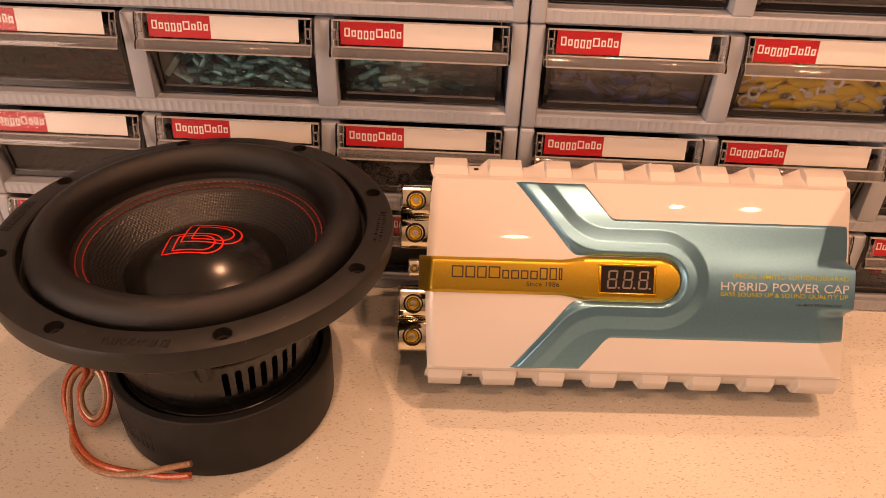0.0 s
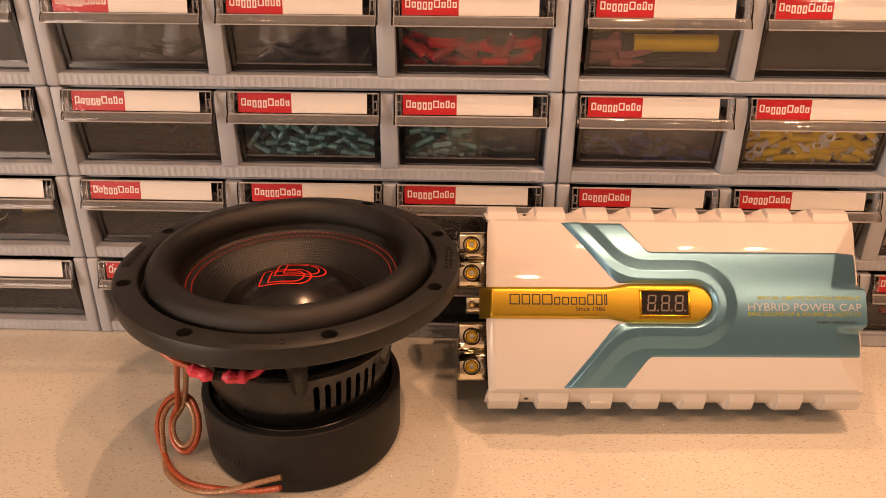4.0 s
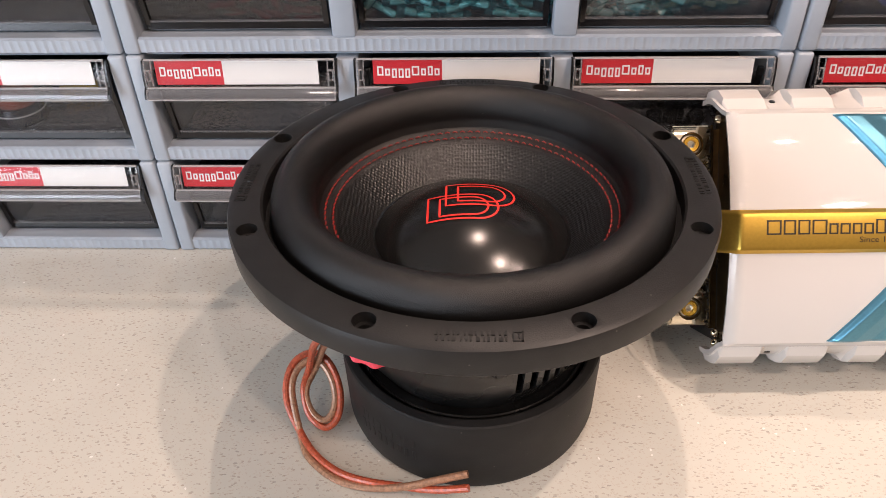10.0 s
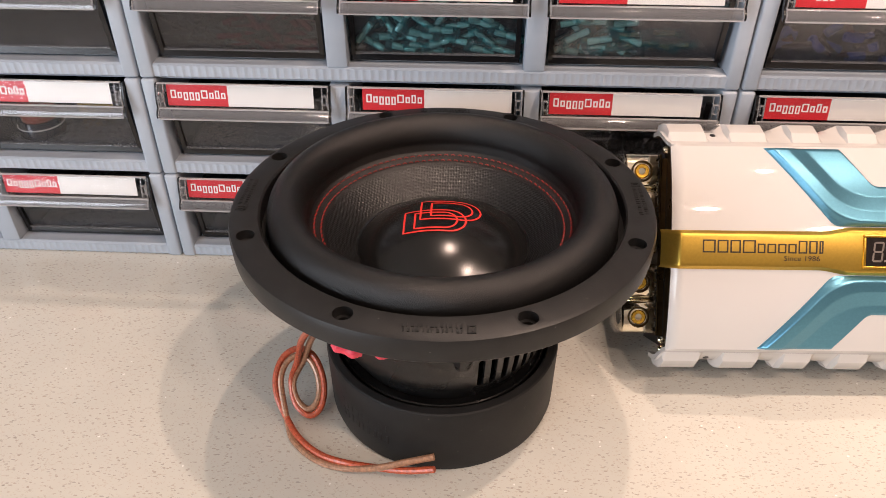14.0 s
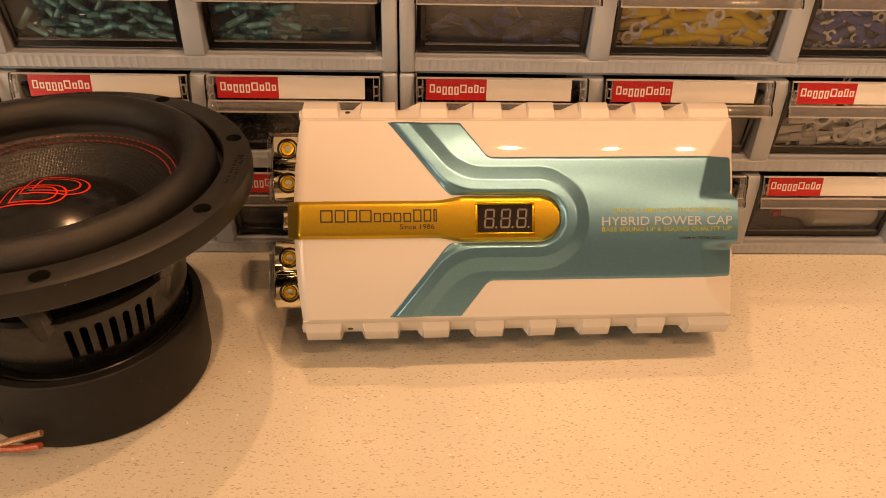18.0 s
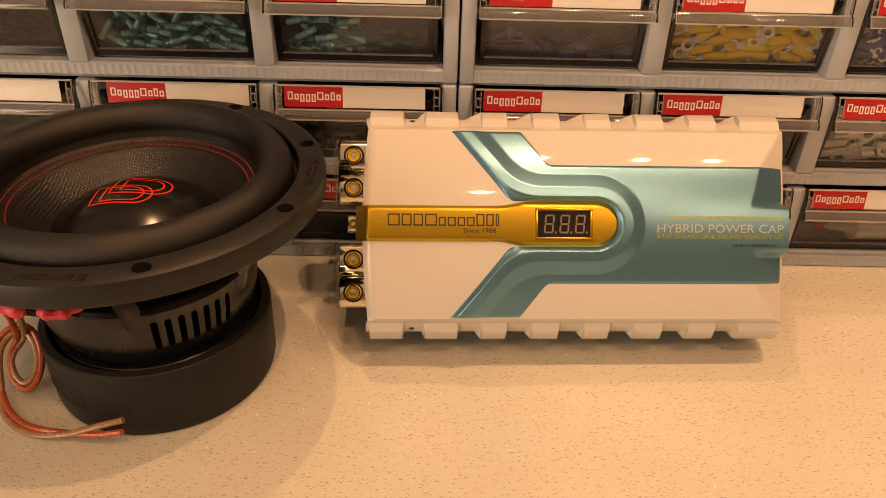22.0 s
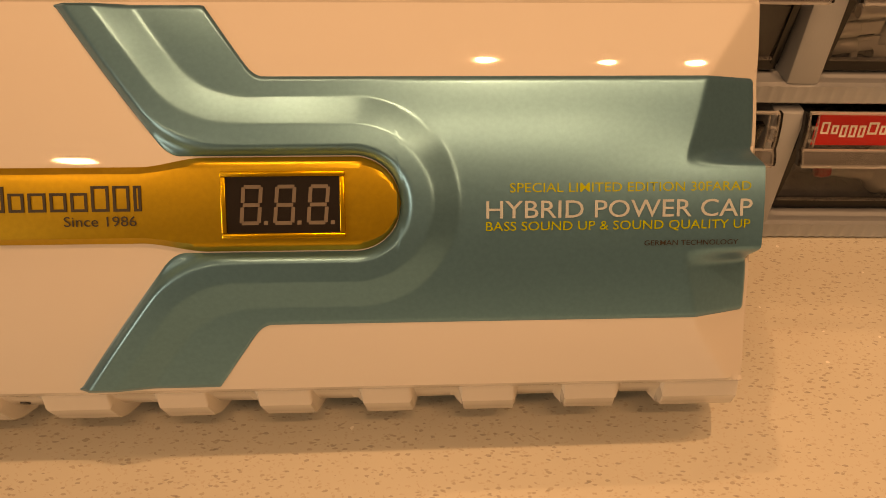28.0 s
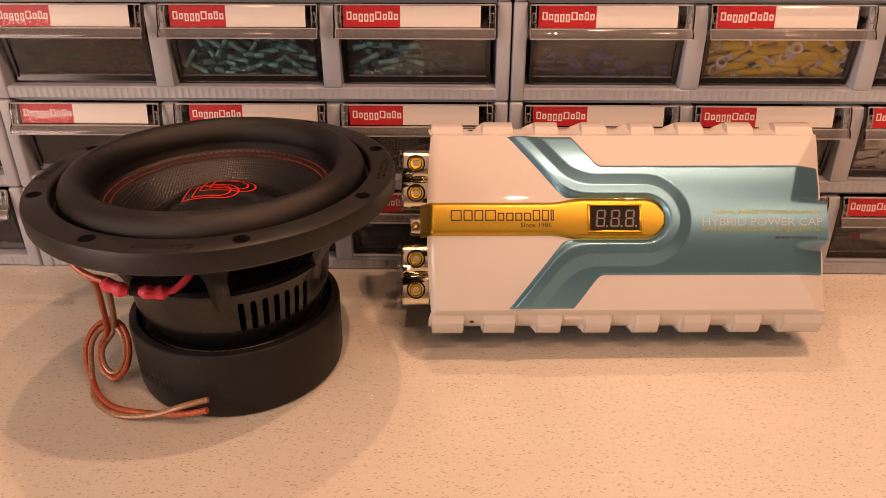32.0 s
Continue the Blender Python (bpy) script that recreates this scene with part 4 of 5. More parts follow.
def arm_dist(u, w):
    """Distance outward from the inner border of an arm (w: distance from the bar's middle)."""
    if u > CU:
        d1 = math.hypot(u - CU, w) - CR
    else:
        d1 = w - CR
    d2 = ((u - TIPU) * 153 + (w - TIPV) * 121) / 195.1
    # a round joint between the slanting and the level border
    k = 0.012
    h = max(0.0, min(1.0, 0.5 + 0.5 * (d2 - d1) / k))
    return d2 + (d1 - d2) * h - k * h * (1 - h) if u < CU else d1


def collar(d):
    up = smoothstep(-0.0002, 0.0036, d)
    t = (d - 0.0095) / 0.0085
    down = 1 - max(0.0, min(1.0, t))
    return 0.0031 * min(up, down)


blue_bm = bmesh.new()
NU, NV = 240, 52
UB0, UB1 = TIPU, UR
for sgn in (1, -1):
    cols = []
    for i in range(NU + 1):
        u = UB0 + (UB1 - UB0) * i / NU
        lo, hi = inner_half(u), outer_half(u)
        if i == 0:
            lo, hi = TIPV - 0.0006, TIPV
        hi = max(hi, lo + 0.0002)
        colv = []
        for j in range(NV + 1):
            w = lo + (hi - lo) * j / NV
            v = GV + sgn * w
            bulge = -0.0030 * (1 - smoothstep(0.0135, 0.0200, abs(v - VM))) * smoothstep(UR - 0.006, UR, u)
            n = shell_n(min(u, UR), v) + 0.0010 + collar(arm_dist(u, w)) - 0.0040 * smoothstep(UR - 0.0030, UR, u) ** 2
            border = min(w - lo, hi - w)
            n -= 0.0009 * (1 - smoothstep(0.0, 0.0012, border)) if (u < CU + CR or hi - w < w - lo) else 0.0
            colv.append(blue_bm.verts.new((u + bulge, v, n)))
        cols.append(colv)
    for a, b in zip(cols, cols[1:]):
        for j in range(NV):
            q = (a[j], b[j], b[j + 1], a[j + 1])
            blue_bm.faces.new(q if sgn > 0 else q[::-1])
    # side walls down to the shell
    rim_loop = [c[NV] for c in cols]
    inn = [c[0] for c in cols if c[0].co.x < CU + CR]
    for line in (rim_loop, inn):
        dn = [blue_bm.verts.new((v.co.x, v.co.y, v.co.z - 0.004)) for v in line]
        for a, b, c, d in zip(line, line[1:], dn[1:], dn):
            blue_bm.faces.new((a, b, c, d))
    end = cols[-1]
    dn = [blue_bm.verts.new((v.co.x, v.co.y, v.co.z - 0.012)) for v in end]
    for a, b, c, d in zip(end, end[1:], dn[1:], dn):
        blue_bm.faces.new((a, b, c, d))
bmesh.ops.remove_doubles(blue_bm, verts=[v for v in blue_bm.verts if v.co.x > CU + CR], dist=0.00005)
panel = part("blue_panel", blue_bm, M["blue"], cap, "satin metallic blue panel with raised forked collar", 40)

# gold bar
bm = bmesh.new()
cols = []
NG = 150
for i in range(NG + 1):
    u = -0.0008 + (CU + CR - 0.00001 + 0.0008) * i / NG
    half = gold_half(u)
    colv = []
    for j in range(25):
        w = half * (j / 12 - 1)
        v = GV + w
        n = shell_n(max(u, UL + 0.007), v) + 0.0026
        n -= 0.0022 * (1 - smoothstep(0.0, 0.0022, half - abs(w)))
        if u < 0.0076:
            n -= 0.012 * ((0.0076 - u) / 0.0084) ** 1.3
        colv.append(bm.verts.new((u, v, n)))
    cols.append(colv)
for a, b in zip(cols, cols[1:]):
    for j in range(24):
        bm.faces.new((a[j], b[j], b[j + 1], a[j + 1]))
for line in ([c[0] for c in cols], [c[-1] for c in cols]):
    dn = [bm.verts.new((v.co.x, v.co.y, v.co.z - 0.003)) for v in line]
    for a, b, c, d in zip(line, line[1:], dn[1:], dn):
        bm.faces.new((a, b, c, d))
bar = part("gold_bar", bm, M["gold"], cap, "satin gold bar with rounded end", 40)
# display
DU0, DU1, DV0, DV1 = 0.1142, 0.1473, -0.0083, 0.0083
DN = 0.0182
bm = bmesh.new()
for b4 in ((DU0 - 0.0016, DU1 + 0.0016, DV1, DV1 + 0.0016), (DU0 - 0.0016, DU1 + 0.0016, DV0 - 0.0016, DV0), (DU0 - 0.0016, DU0, DV0, DV1), (DU1, DU1 + 0.0016, DV0, DV1)):
    box(bm, *b4, DN - 0.003, DN + 0.0011)
bmesh.ops.bevel(bm, geom=[e for e in bm.edges], offset=0.0004, segments=2, affect="EDGES", profile=0.5)
part("display_bezel", bm, M["bezel"], bar, "polished gold bezel")
bm = bmesh.new()
box(bm, DU0, DU1, DV0, DV1, DN - 0.003, DN + 0.00035)
screen = part("display_window", bm, M["display"], cap, "dark three-digit display window", False)
SEGS = []
for k in range(3):
    x0, y0, w, h, s, t = DU0 + 0.0036 + 0.0098 * k, DV0 + 0.0024, 0.0062, 0.0118, 0.0011, 0.00008
    z0 = DN + 0.00035
    for a, b, c, d in ((0, w, 0, s), (0, w, h / 2 - s / 2, h / 2 + s / 2), (0, w, h - s, h), (0, s, 0, h / 2), (w - s, w, 0, h / 2), (0, s, h / 2, h), (w - s, w, h / 2, h)):
        g = 0.00022
        if b - a > d - c:
            a, b = a + s * 0.6, b - s * 0.6
        else:
            c, d = c + s * 0.6, d - s * 0.6
        SEGS.append((x0 + a, x0 + b, y0 + c, y0 + d, y0))
    SEGS.append((x0 + w + 0.0009, x0 + w + 0.0021, y0, y0 + 0.0012, y0))
for x0, x1, c, d, y0 in SEGS:
    bm = bmesh.new()
    box(bm, x0, x1, c, d, DN + 0.00035, DN + 0.00043)
    for v in bm.verts:
        v.co.x += (v.co.y - y0) * 0.09
    part("digit_segment", bm, M["digit"], screen, smooth=False)


def lettering(words, u0, u1, v, material, parent, lift, label, surface):
    """Printed words laid on the curved front between u0 and u1, standing on v."""
    cu = bpy.data.curves.new("words", "FONT")
    cu.body, cu.size = words, 1.0
    cu.resolution_u, cu.offset = 3, 0.003
    tmp = new("words", cu)
    dg = bpy.context.evaluated_depsgraph_get()
    dg.update()
    me = bpy.data.meshes.new_from_object(tmp.evaluated_get(dg))
    bpy.data.objects.remove(tmp)
    xs = [p.co.x for p in me.vertices]
    lo, hi = min(xs), max(xs)
    k = (u1 - u0) / (hi - lo)
    for p in me.vertices:
        u, w = u0 + (p.co.x - lo) * k, v + p.co.y * k * 0.87
        p.co = (u, w, surface(u, w) + lift)
    me.materials.append(material)
    ob = new("lettering", me)
    ob.parent = parent
    return tagged(ob, label)


def on_panel(u, v):
    return shell_n(min(u, UR), v) + 0.0010


def on_bar(u, v):
    return shell_n(u, v) + 0.0026


lettering("SPECIAL LIMITED EDITION 30FARAD", 0.1981, 0.2723, 0.0029, M["text_yellow"], panel, 0.0003, "yellow printed line", on_panel)
lettering("HYBRID POWER CAP", 0.1910, 0.2729, -0.0049, M["text_white"], panel, 0.0003, "pale grey printed line", on_panel)
lettering("BASS SOUND UP & SOUND QUALITY UP", 0.1909, 0.2725, -0.0087, M["text_yellow"], panel, 0.0003, "yellow printed line", on_panel)
lettering("GERMAN TECHNOLOGY", 0.2398, 0.2692, -0.0138, M["text_dark"], panel, 0.0003, "small dark printed line", on_panel)
lettering("Since 1986", 0.0672, 0.0880, -0.0058, M["text_dark"], bar, 0.0003, "small dark printed line", on_bar)
# maker's name as plain ring-shaped bars
def bar_on_gold(mesh, a, b, c, d):
    n0 = on_bar((a + b) / 2, (c + d) / 2)
    box(mesh, a, b, c, d, n0 - 0.0004, n0 + 0.0003)


x = 0.0200
for w, h in ((0.0074, 1), (0.0062, 1), (0.0060, 1), (0.0074, 1), (0.0044, 0.74), (0.0050, 0.74), (0.0047, 0.74), (0.0047, 0.74), (0.0050, 1.0), (0.0047, 1.0), (0.0022, 1.0)):
    bm = bmesh.new()
    ring_bars(bm, x, x + w, -0.0015, -0.0015 + 0.0075 * h, 0.0008, bar_on_gold)
    part("name_bar", bm, M["text_dark"], bar, smooth=False)
    x += w + 0.0012

# dark discs paint the shaded screw holes at both long edges
bm = lathe([(0.0, 0.0006), (0.0016, 0.0004), (0.0019, -0.0006), (0.0019, -0.002)], 16)
bmesh.ops.transform(bm, matrix=pose(0.0352, 0.0692, -0.0142, -62, 0, 0), verts=bm.verts)
part("screw_hole_disc", bm, M["dark"], cap, "small dark screw sunk in the shell")
bm = lathe([(0.0, 0.0006), (0.0016, 0.0004), (0.0019, -0.0006), (0.0019, -0.002)], 16)
bmesh.ops.transform(bm, matrix=pose(0.0352, -0.0692, -0.0142, 62, 0, 0), verts=bm.verts)
part("screw_hole_disc", bm, M["dark"], cap, "small dark screw sunk in the shell")
# terminals at the end: two pairs of barrels and a small one between
def barrels(mids, r, rise, u0, u1, n0, n1):
    """A block running along u whose front is a row of shallow barrels round the given middles."""
    bm = bmesh.new()
    prof = [(mids[0] - r, n0)]
    for m in mids:
        for i in range(13):
            a = math.pi * (1 - i / 12)
            prof.append((m + r * math.cos(a), n1 - rise + rise * math.sin(a) ** 0.8 if 0 < i < 12 else n1 - rise))
    prof.append((mids[-1] + r, n0))
    ends = []
    for u, k in ((u0, 0.94), (u0 + 0.0012, 1.0), (u1, 1.0)):
        c = (mids[0] + mids[-1]) / 2
        ends.append([bm.verts.new((u, c + (v - c) * k, n * (2 - k) if k < 1 else n)) for v, n in prof])
    for p, q in zip(ends, ends[1:]):
        for i in range(len(prof)):
            j = (i + 1) % len(prof)
            bm.faces.new((p[i], p[j], q[j], q[i]))
    bm.faces.new(ends[0])
    bm.faces.new(ends[-1][::-1])
    bmesh.ops.remove_doubles(bm, verts=bm.verts[:], dist=0.00002)
    bmesh.ops.recalc_face_normals(bm, faces=bm.faces[:])
    return bm


def screw(v, n, r, parent):
    bm = lathe([(r * 1.34, 0.0016), (r * 1.45, 0.0010), (r * 1.42, -0.001), (r * 1.15, -0.001), (r * 1.18, 0.0002), (r * 1.34, 0.0016)], 32)
    bmesh.ops.transform(bm, matrix=pose(-0.0046, v, n), verts=bm.verts)
    part("screw_well", bm, M["bed"], parent, "dark brass screw well")
    bm = lathe([(0.0, -0.0003), (r * 0.48, -0.0003)], 6)
    bmesh.ops.transform(bm, matrix=pose(-0.0046, v, n), verts=bm.verts)
    part("hex_socket", bm, M["amber"], parent, "amber bottom of the hex socket")
    bm = lathe([(r * 0.46, -0.0006), (r * 0.50, 0.0012), (r * 0.86, 0.0013), (r, 0.0006), (r, -0.001)], 24)
    bmesh.ops.transform(bm, matrix=pose(-0.0046, v, n), verts=bm.verts)
    part("set_screw", bm, M["brass"], parent, "gold hex socket screw")


for mids in ((0.0254, 0.0475), (-0.0459, -0.0234)):
    term = part("terminal_block", barrels(mids, 0.0112, 0.0072, -0.0150, 0.0062, -0.0450, -0.0262), M["chrome"], cap, "nickel-plated twin cable terminal", 50)
    for v in mids:
        screw(v, -0.0264, 0.0047, term)
        # solid black disc paints the dark inside of the cable hole
        bm = lathe([(0.0, 0.0), (0.0062, 0.0), (0.0062, 0.004), (0, 0.004)], 24)
        bmesh.ops.transform(bm, matrix=pose(-0.0153, v, -0.0362, 0, 90, 0), verts=bm.verts)
        part("bore_shade_disc", bm, M["dark"], term)
    bm = barrels(mids, 0.0116, 0.0072, -0.0182, -0.0154, -0.0452, -0.0256)
    part("clear_rim", bm, M["cover"], term, "clear plastic rim", 50)
    plate = part("marking_plate", rbox(0.0066, 0.0080, mids[0] - 0.0110, mids[1] + 0.0110, -0.0450, -0.0262, 0.0005, 1), M["bed"], cap, "dark plate with small black marks")
    bm = bmesh.new()
    for i in range(16):
        v = mids[0] - 0.009 + i * 0.0026
        box(bm, 0.0058 - 0.0008 * (i % 3 == 0), 0.0066, v, v + 0.0006 + 0.0007 * (i * 5 % 3), -0.0290, -0.0262 + 0.0003)
    tagged(part("plate_mark", bm, M["dark"], plate, smooth=False), kind="stuff")
term = part("remote_terminal", barrels((0.0010,), 0.0062, 0.0036, -0.0090, 0.0062, -0.0400, -0.0272), M["chrome"], cap, "small nickel-plated remote terminal", 50)
screw(0.0010, -0.0274, 0.0021, term)
for u, v, s in ((0.2860, -0.0605, 1), (0.2860, 0.0575, 1), (0.0105, 0.0610, -1), (0.0105, -0.0600, -1), (0.0105, -0.0660, -1)):
    bm = lathe([(0.0, 0.0030), (0.0014, 0.0028), (0.0024, 0.0014), (0.0026, 0.0), (0.0012, 0.0), (0.0012, -0.004)], 20)
    bmesh.ops.transform(bm, matrix=pose(u, v, -0.0245, 0, 90 * s, 0), verts=bm.verts)
    part("end_screw", bm, M["chrome"], cap, "small domed steel screw")

# ---- drawer contents ----
rng = random.Random(7)


def shared(name, bm, material):
    ob = obj(name, bm, material)
    me = ob.data
    bpy.data.objects.remove(ob)
    return me


def rod(r, l, n=12, hole=0.0, x0=None):
    bm = bmesh.new()
    x0 = -l / 2 if x0 is None else x0
    prof = [(r * 0.92, 0.0), (r, 0.0006), (r, l - 0.0006), (r * 0.92, l)]
    prof = ([(hole, 0.003)] + [(hole, 0.0)] if hole else [(0, 0)]) + prof + ([(hole, l), (hole, l - 0.003)] if hole else [(0, l)])
    lathe(prof, n, False, bm)
    bmesh.ops.transform(bm, matrix=pose(x0, 0, 0, 0, 90, 0), verts=bm.verts)
    return bm


def butt(r, l):
    """A crimp barrel with a waist in its middle."""
    bm = lathe([(0, 0), (r * 0.6, 0), (r * 0.6, 0.001), (r * 0.9, 0.001), (r, 0.0004), (r, l / 2 - 0.001), (r * 0.7, l / 2), (r, l / 2 + 0.001), (r, l - 0.0004), (r * 0.6, l), (0, l)], 10)
    bmesh.ops.transform(bm, matrix=pose(-l / 2, 0, 0, 0, 90, 0), verts=bm.verts)
    return bm


def screw_mesh(r, l):
    """A small wood screw: countersunk head and a ridged shaft running to a point."""
    prof = [(0, 0), (r * 2.1, 0), (r * 2.1, 0.0005), (r, 0.002)]
    for k in range(9):
        z = 0.004 + (l - 0.007) * k / 9
        prof += [(r * 0.75, z), (r * 1.15, z + (l - 0.007) / 18)]
    bm = lathe(prof + [(r * 0.7, l - 0.003), (0, l)], 8)
    bmesh.ops.transform(bm, matrix=pose(-l / 2, 0, 0, 0, 90, 0), verts=bm.verts)
    return bm


def ring_lug(R, r, t, neck):
    bm = bmesh.new()
    n = 24
    top, bot = [], []
    for rad in (R, r):
        for store, z in ((top, t / 2), (bot, -t / 2)):
            store.append([bm.verts.new((neck + R + rad * math.cos(2 * math.pi * k / n), rad * math.sin(2 * math.pi * k / n), z)) for k in range(n)])
    for k in range(n):
        j = (k + 1) % n
        bm.faces.new((top[0][k], top[0][j], top[1][j], top[1][k]))
        bm.faces.new((bot[0][k], bot[1][k], bot[1][j], bot[0][j]))
        bm.faces.new((top[0][k], bot[0][k], bot[0][j], top[0][j]))
        bm.faces.new((top[1][k], top[1][j], bot[1][j], bot[1][k]))
    box(bm, -0.001, neck + R * 0.35, -R * 0.5, R * 0.5, -t / 2, t / 2)
    bmesh.ops.recalc_face_normals(bm, faces=bm.faces[:])
    return bm


MESH = dict(
    teal_sleeve=shared("sleeve", rod(0.0031, 0.026, 12, 0.0025), M["teal"]),
    tin_core=shared("core", butt(0.0023, 0.0165), M["tin"]),
    copper_core=shared("core", rod(0.0015, 0.014, 10), M["copper_bit"]),
    yellow_sleeve=shared("sleeve", rod(0.0037, 0.016, 14, 0.0028), M["yellow"]),
    ring=shared("ring", ring_lug(0.0046, 0.0026, 0.0010, 0.006), M["tin"]),
    navy_sleeve=shared("sleeve", rod(0.0032, 0.012, 12, 0.0020), M["navy"]),
    fork=shared("fork", ring_lug(0.0035, 0.0019, 0.0009, 0.005), M["tin"]),
    red_sleeve=shared("sleeve", rod(0.0040, 0.021, 14, 0.0026), M["redcap"]),
    big_ring=shared("ring", ring_lug(0.0064, 0.0037, 0.0014, 0.009), M["tin"]),
    big_barrel=shared("barrel", rod(0.0036, 0.010, 14, 0.0028), M["tin"]),
    black_bit=shared("clip", rod(0.0019, 0.019, 8), M["blackbit"]),
    dark_screw=shared("screw_body", screw_mesh(0.0013, 0.024), M["blackbit"]),
    dark_red_bit=shared("sleeve", rod(0.0021, 0.017, 10), M["darkred"]),
    pink_sleeve=shared("sleeve", rod(0.0045, 0.026, 14, 0.0034), M["pink"]),
    yellow_tube=shared("tube", rod(0.0068, 0.066, 18), M["yellow"]),
    tube_cap=shared("end_cap", rod(0.0070, 0.009, 18), M["blackbit"]),
    black_stick=shared("rod", rod(0.0030, 0.062, 12), M["blackbit"]),
    nut=shared("nut", lathe([(0.0028, 0), (0.0060, 0.0004), (0.0060, 0.0046), (0.0028, 0.005)], 6, True), M["blackbit"]),
)


def piece(name, row, col, x, y, z, turn, parts, label, category, group):
    cx, z0 = FILL[row, col]
    ob = empty(name, pose(cx + x, FRONT + y, z0 + z, *turn), label, category, group)
    for pname, key, off in parts:
        p = new(pname, MESH[key])
        p.parent = ob
        p.matrix_basis = pose(*off)
    return ob


def heap(count, row, col, name, parts, label, category, group, x=(-0.049, 0.049), depth=0.012, height=0.030, spin=60, size=0.006, half=0.0135, face=False):
    """Loose pieces piled against the drawer's leaning front, the first ones close behind it."""
    done = []
    for i in range(count):
        best = None
        for k in range(14):
            tip = rng.uniform(-spin, spin) if i % 2 else rng.gauss(0, 16)
            reach = half * abs(math.sin(radians(tip)))
            lo = size * 0.4 + reach * 0.9
            z = lo + (max(lo + 0.002, height - reach * 0.6) - lo) * rng.random() ** (1.0 if i % 2 else 1.8)
            yaw = rng.gauss(0, 7 if i < count * 0.6 else 18)
            y = 0.0143 - 0.0082 * z / 0.046 + size * 0.55 + (half + size * 0.3) * abs(math.sin(radians(yaw))) + 0.18 * reach
            y += depth * 0.3 * rng.random() if i < count * 0.6 else depth * (0.6 + 0.8 * rng.random())
            p = Vector((rng.uniform(*x), y, z))
            gap = min([(p - q).length for q in done] or [1])
            if best is None or gap > best[0]:
                best = (gap, p, tip, yaw)
        gap, p, tip, yaw = best
        done.append(p)
        piece(name, row, col, p.x, p.y, p.z, (rng.uniform(62, 108) if face else rng.uniform(-25, 25) if rng.random() < 0.5 else rng.uniform(50, 120), tip, rng.choice((0, 180)) + yaw), parts, label, category, group)


# columns count from the leftmost drawer of the left module
heap(52, 2, 4, "butt_connector", [("sleeve", "teal_sleeve", (0, 0, 0)), ("core", "tin_core", (0, 0, 0))], "translucent teal butt connector in a drawer", "connector", "teal connectors", height=0.040)
heap(26, 2, 5, "butt_connector", [("sleeve", "teal_sleeve", (0, 0, 0)), ("core", "tin_core", (0, 0, 0))], "translucent teal butt connector in a drawer", "connector", "teal connectors in a bag", x=(-0.048, 0.0), height=0.030)
heap(14, 2, 5, "butt_connector", [("sleeve", "teal_sleeve", (0, 0, 0)), ("core", "copper_core", (0, 0, 0))], "teal butt connector with bright copper core", "connector", "teal connectors with copper", x=(-0.03, 0.038), height=0.020)
heap(70, 2, 7, "ring_terminal", [("sleeve", "yellow_sleeve", (0, 0, 0)), ("ring", "ring", (0.006, 0, 0))], "yellow insulated ring terminal in a drawer", "terminal", "yellow terminals", height=0.043, size=0.009, half=0.011, face=True)
heap(50, 2, 8, "fork_terminal", [("sleeve", "navy_sleeve", (0, 0, 0)), ("fork", "fork", (0.005, 0, 0))], "blue insulated fork terminal in a drawer", "terminal", "blue terminals", height=0.036, size=0.007, half=0.009, face=True)
heap(22, 3, 5, "wire_cap", [("sleeve", "red_sleeve", (0, 0, 0))], "red plastic sleeve in a drawer", "sleeve", "red sleeves", height=0.024, size=0.008)
heap(34, 1, 8, "ring_lug", [("barrel", "big_barrel", (0, 0, 0)), ("ring", "big_ring", (0.006, 0, 0))], "bare silver ring lug in a drawer", "terminal", "silver lugs", height=0.040, size=0.010, half=0.012, face=True)
heap(26, 3, 3, "black_clip", [("clip", "black_bit", (0, 0, 0))], "small black plastic clip in a drawer", "clip", "black clips", height=0.020, size=0.006, half=0.006)
heap(64, 2, 3, "wood_screw", [("screw_body", "dark_screw", (0, 0, 0))], "small dark screw lying in a drawer", "screw", "dark screws", x=(-0.046, 0.046), height=0.030, size=0.005, half=0.012, spin=30)
heap(34, 2, 3, "dark_terminal", [("sleeve", "dark_red_bit", (0, 0, 0))], "dark red sleeve in a drawer", "sleeve", "dark red terminals", x=(-0.010, 0.044), depth=0.016, height=0.030, size=0.006, half=0.006)
heap(20, 3, 4, "black_clip", [("clip", "black_bit", (0, 0, 0))], "small black plastic clip in a drawer", "clip", "black clips", height=0.022, size=0.006, half=0.006)
heap(10, 3, 6, "heat_sleeve", [("sleeve", "pink_sleeve", (0, 0, 0))], "dull pink sleeve in a drawer", "sleeve", "pink sleeves", x=(-0.046, -0.010), height=0.024, size=0.009)
heap(14, 1, 5, "hex_nut", [("nut", "nut", (0, 0, 0))], "dark steel nut in a drawer", "nut", "steel nuts", height=0.012, size=0.006, half=0.006)
for i, (key, n) in enumerate((("navy_sleeve", 12), ("black_bit", 8), ("dark_red_bit", 4))):
    heap(n, 2, 6, "loose_sleeve", [("sleeve", key, (0, 0, 0))], "small coloured sleeve at the back of a drawer", "sleeve", "mixed sleeves", depth=0.03, height=0.020)
for x, y, z, a, key in ((0.014, 0.0215, 0.0225, 1, "yellow_tube"), (-0.016, 0.040, 0.0340, 3, "yellow_tube")):
    tube_thing = piece("capped_tube", 3, 6, x, y, z, (0, 0, a), [("tube", key, (0, 0, 0)), ("end_cap", "tube_cap", (-0.0375, 0, 0))], "yellow plastic tube with a black end cap", "tube", "yellow tubes")
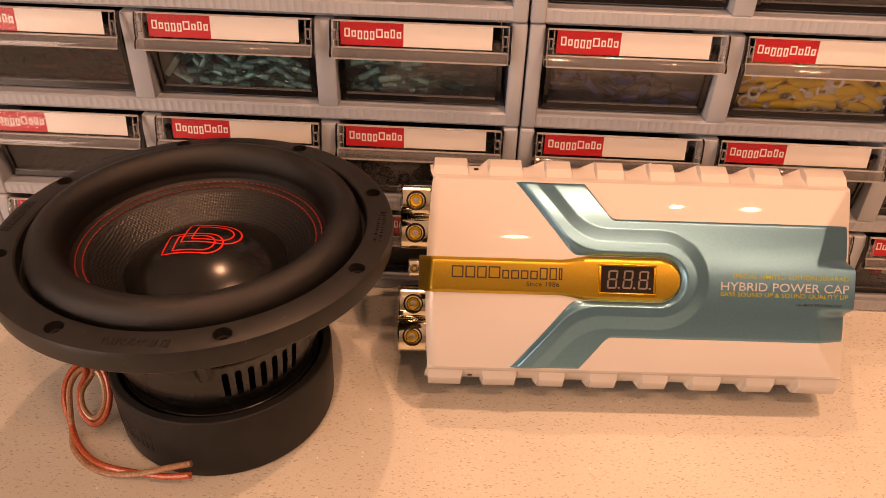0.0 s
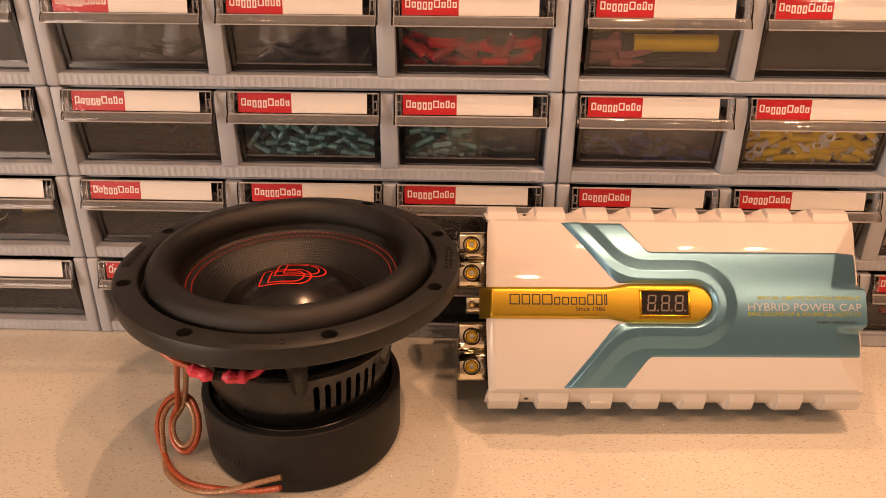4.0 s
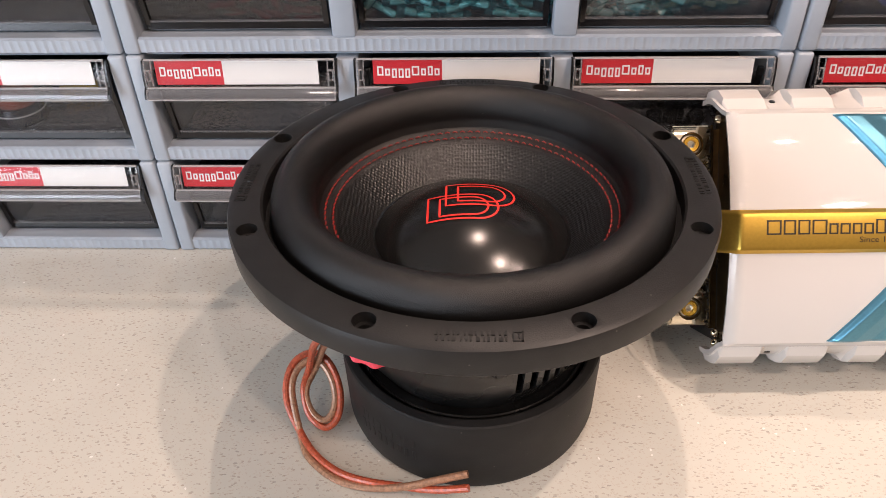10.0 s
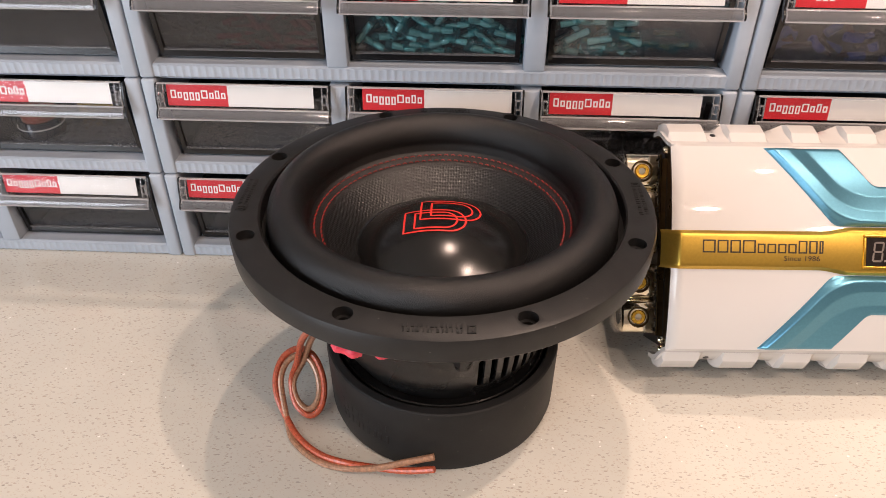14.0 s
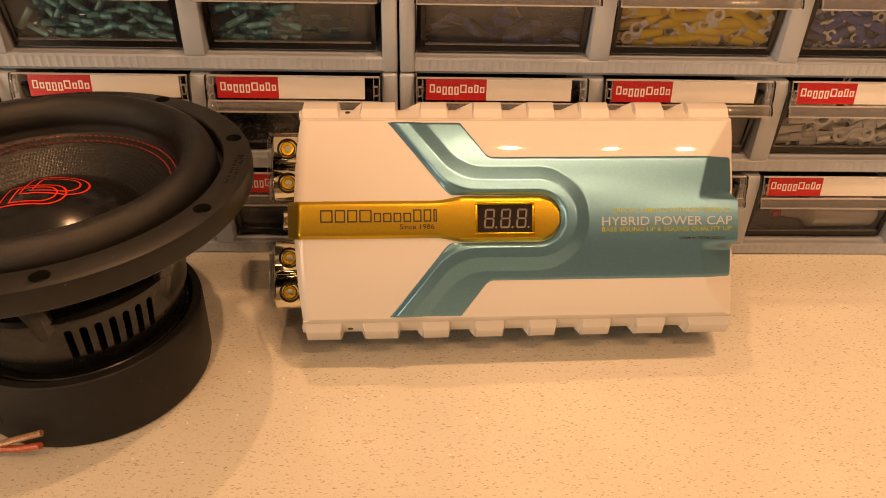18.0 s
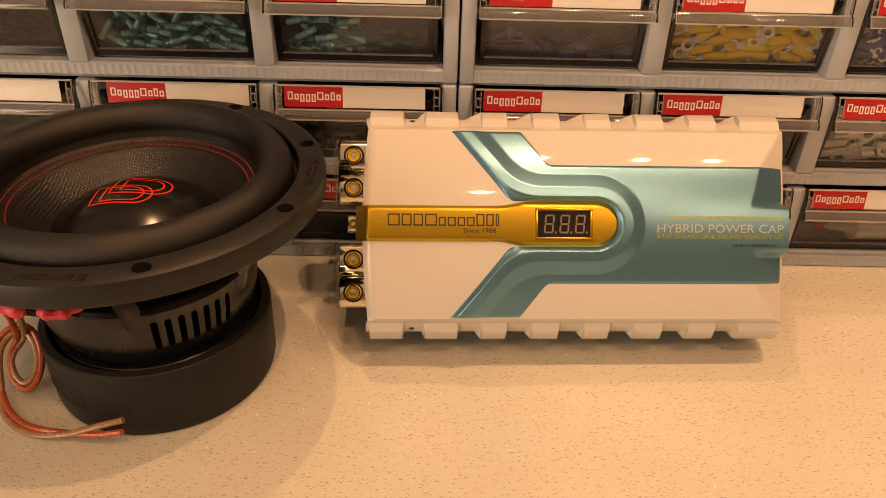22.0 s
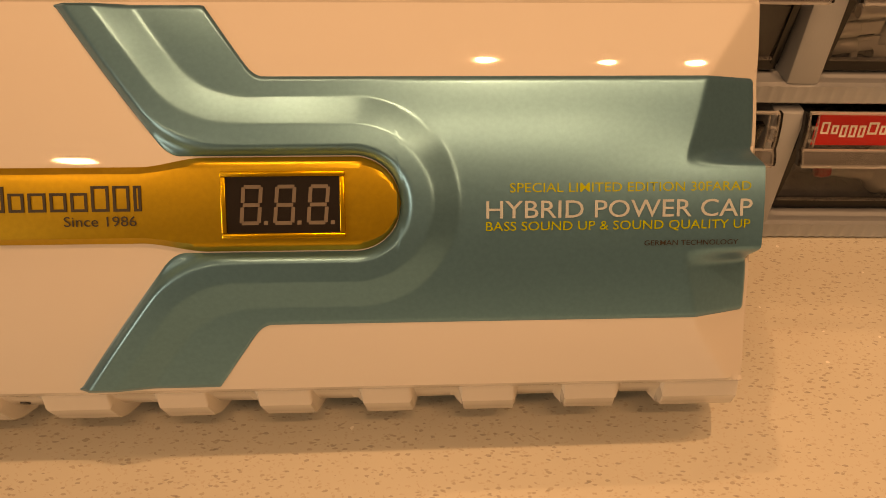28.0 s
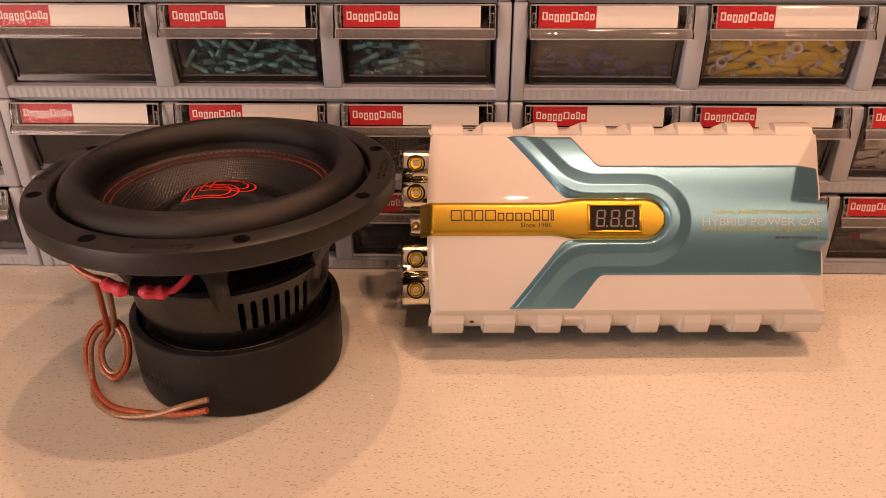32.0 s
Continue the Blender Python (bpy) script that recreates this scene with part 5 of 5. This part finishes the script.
for x, y, z, a in ((0.012, 0.021, 0.0045, 2), (0.020, 0.031, 0.0045, -4), (0.010, 0.030, 0.0120, 5)):
    piece("black_stick", 3, 6, x, y, z, (0, 0, a), [("rod", "black_stick", (0, 0, 0))], "thin black plastic stick in a drawer", "stick", "black sticks")


def bag(row, col, x0, x1, z1, label, material="bag"):
    """A crumpled clear film standing behind the drawer's front."""
    bm = bmesh.new()
    g = []
    for i in range(25):
        g.append([])
        for j in range(13):
            x, z = x0 + (x1 - x0) * i / 24, z1 * j / 12
            y = 0.0185 - 0.17 * z + 0.004 * noise.noise(Vector((x * 70, z * 40, row * 3 + col))) + (0.0028 if material == "bag" else 0.0007) * noise.noise(Vector((x * 260, z * 260, col)))
            g[-1].append(bm.verts.new((x, y, z + 0.002 * noise.noise(Vector((x * 120, 5, z * 60))))))
    for a, b in zip(g, g[1:]):
        for j in range(12):
            bm.faces.new((a[j], b[j], b[j + 1], a[j + 1]))
    ret = bmesh.ops.solidify(bm, geom=bm.faces[:], thickness=0.0002)
    cx, z0 = FILL[row, col]
    tagged(obj("plastic_bag", bm, M[material], None, 60, m=pose(cx, FRONT, z0)), label, "bag")


bag(3, 4, -0.052, 0.034, 0.042, "crumpled glossy plastic bag of dark parts", "film")
bag(3, 3, -0.040, 0.052, 0.042, "crumpled glossy plastic bag over black clips", "film")
bag(3, 5, -0.030, 0.045, 0.036, "crumpled clear plastic bag over red sleeves")
bag(2, 6, -0.050, 0.050, 0.036, "hazy clear plastic bag in a drawer")
bag(2, 5, 0.000, 0.050, 0.034, "clear plastic bag in a drawer")

# glue bottle, small jar
cx, z0 = FILL[0, 8]
bot = empty("glue_bottle", pose(cx + 0.010, FRONT + 0.026, z0 + 0.0135, 0, 90, 4), "milky white glue bottle lying in a drawer, red tip", "bottle")
part("bottle_body", lathe([(0, 0.045), (0.011, 0.045), (0.0125, 0.043), (0.0125, 0.004), (0.0118, 0.0), (0.0125, -0.004), (0.0120, -0.010), (0.0065, -0.0145)], 32), M["bottle"], bot)
part("nozzle", lathe([(0.0065, -0.0145), (0.0050, -0.018), (0.0030, -0.030), (0.0018, -0.036)], 24), M["bottle"], bot)
part("tip_cap", lathe([(0.0, -0.0425), (0.0028, -0.0415), (0.0034, -0.0385), (0.0028, -0.0345), (0, -0.0345)], 20), M["redcap"], bot, "red tip cap")
cx, z0 = FILL[1, 2]
jar = empty("small_jar", pose(cx - 0.034, FRONT + 0.040, z0), "small round jar with dark blue lid and red top", "jar")
part("jar_body", lathe([(0, 0), (0.0160, 0), (0.0168, 0.001), (0.0168, 0.008), (0.0150, 0.0125), (0, 0.0125)], 32), M["jar"], jar)
part("jar_band", lathe([(0.0169, 0.0074), (0.0172, 0.0080), (0.0169, 0.0086)], 32, True), M["paper"], jar, "thin pale band")
part("jar_top", lathe([(0.0128, 0.0125), (0.0128, 0.024), (0.0116, 0.026), (0, 0.026)], 32), M["jar_top"], jar)
tagged(obj("yellow_stub", rod(0.0055, 0.026, 16), M["yellow"], None, m=pose(cx - 0.006, FRONT + 0.075, z0 + 0.0055, 0, 0, 30)), "short yellow tube lying in a drawer", "tube")
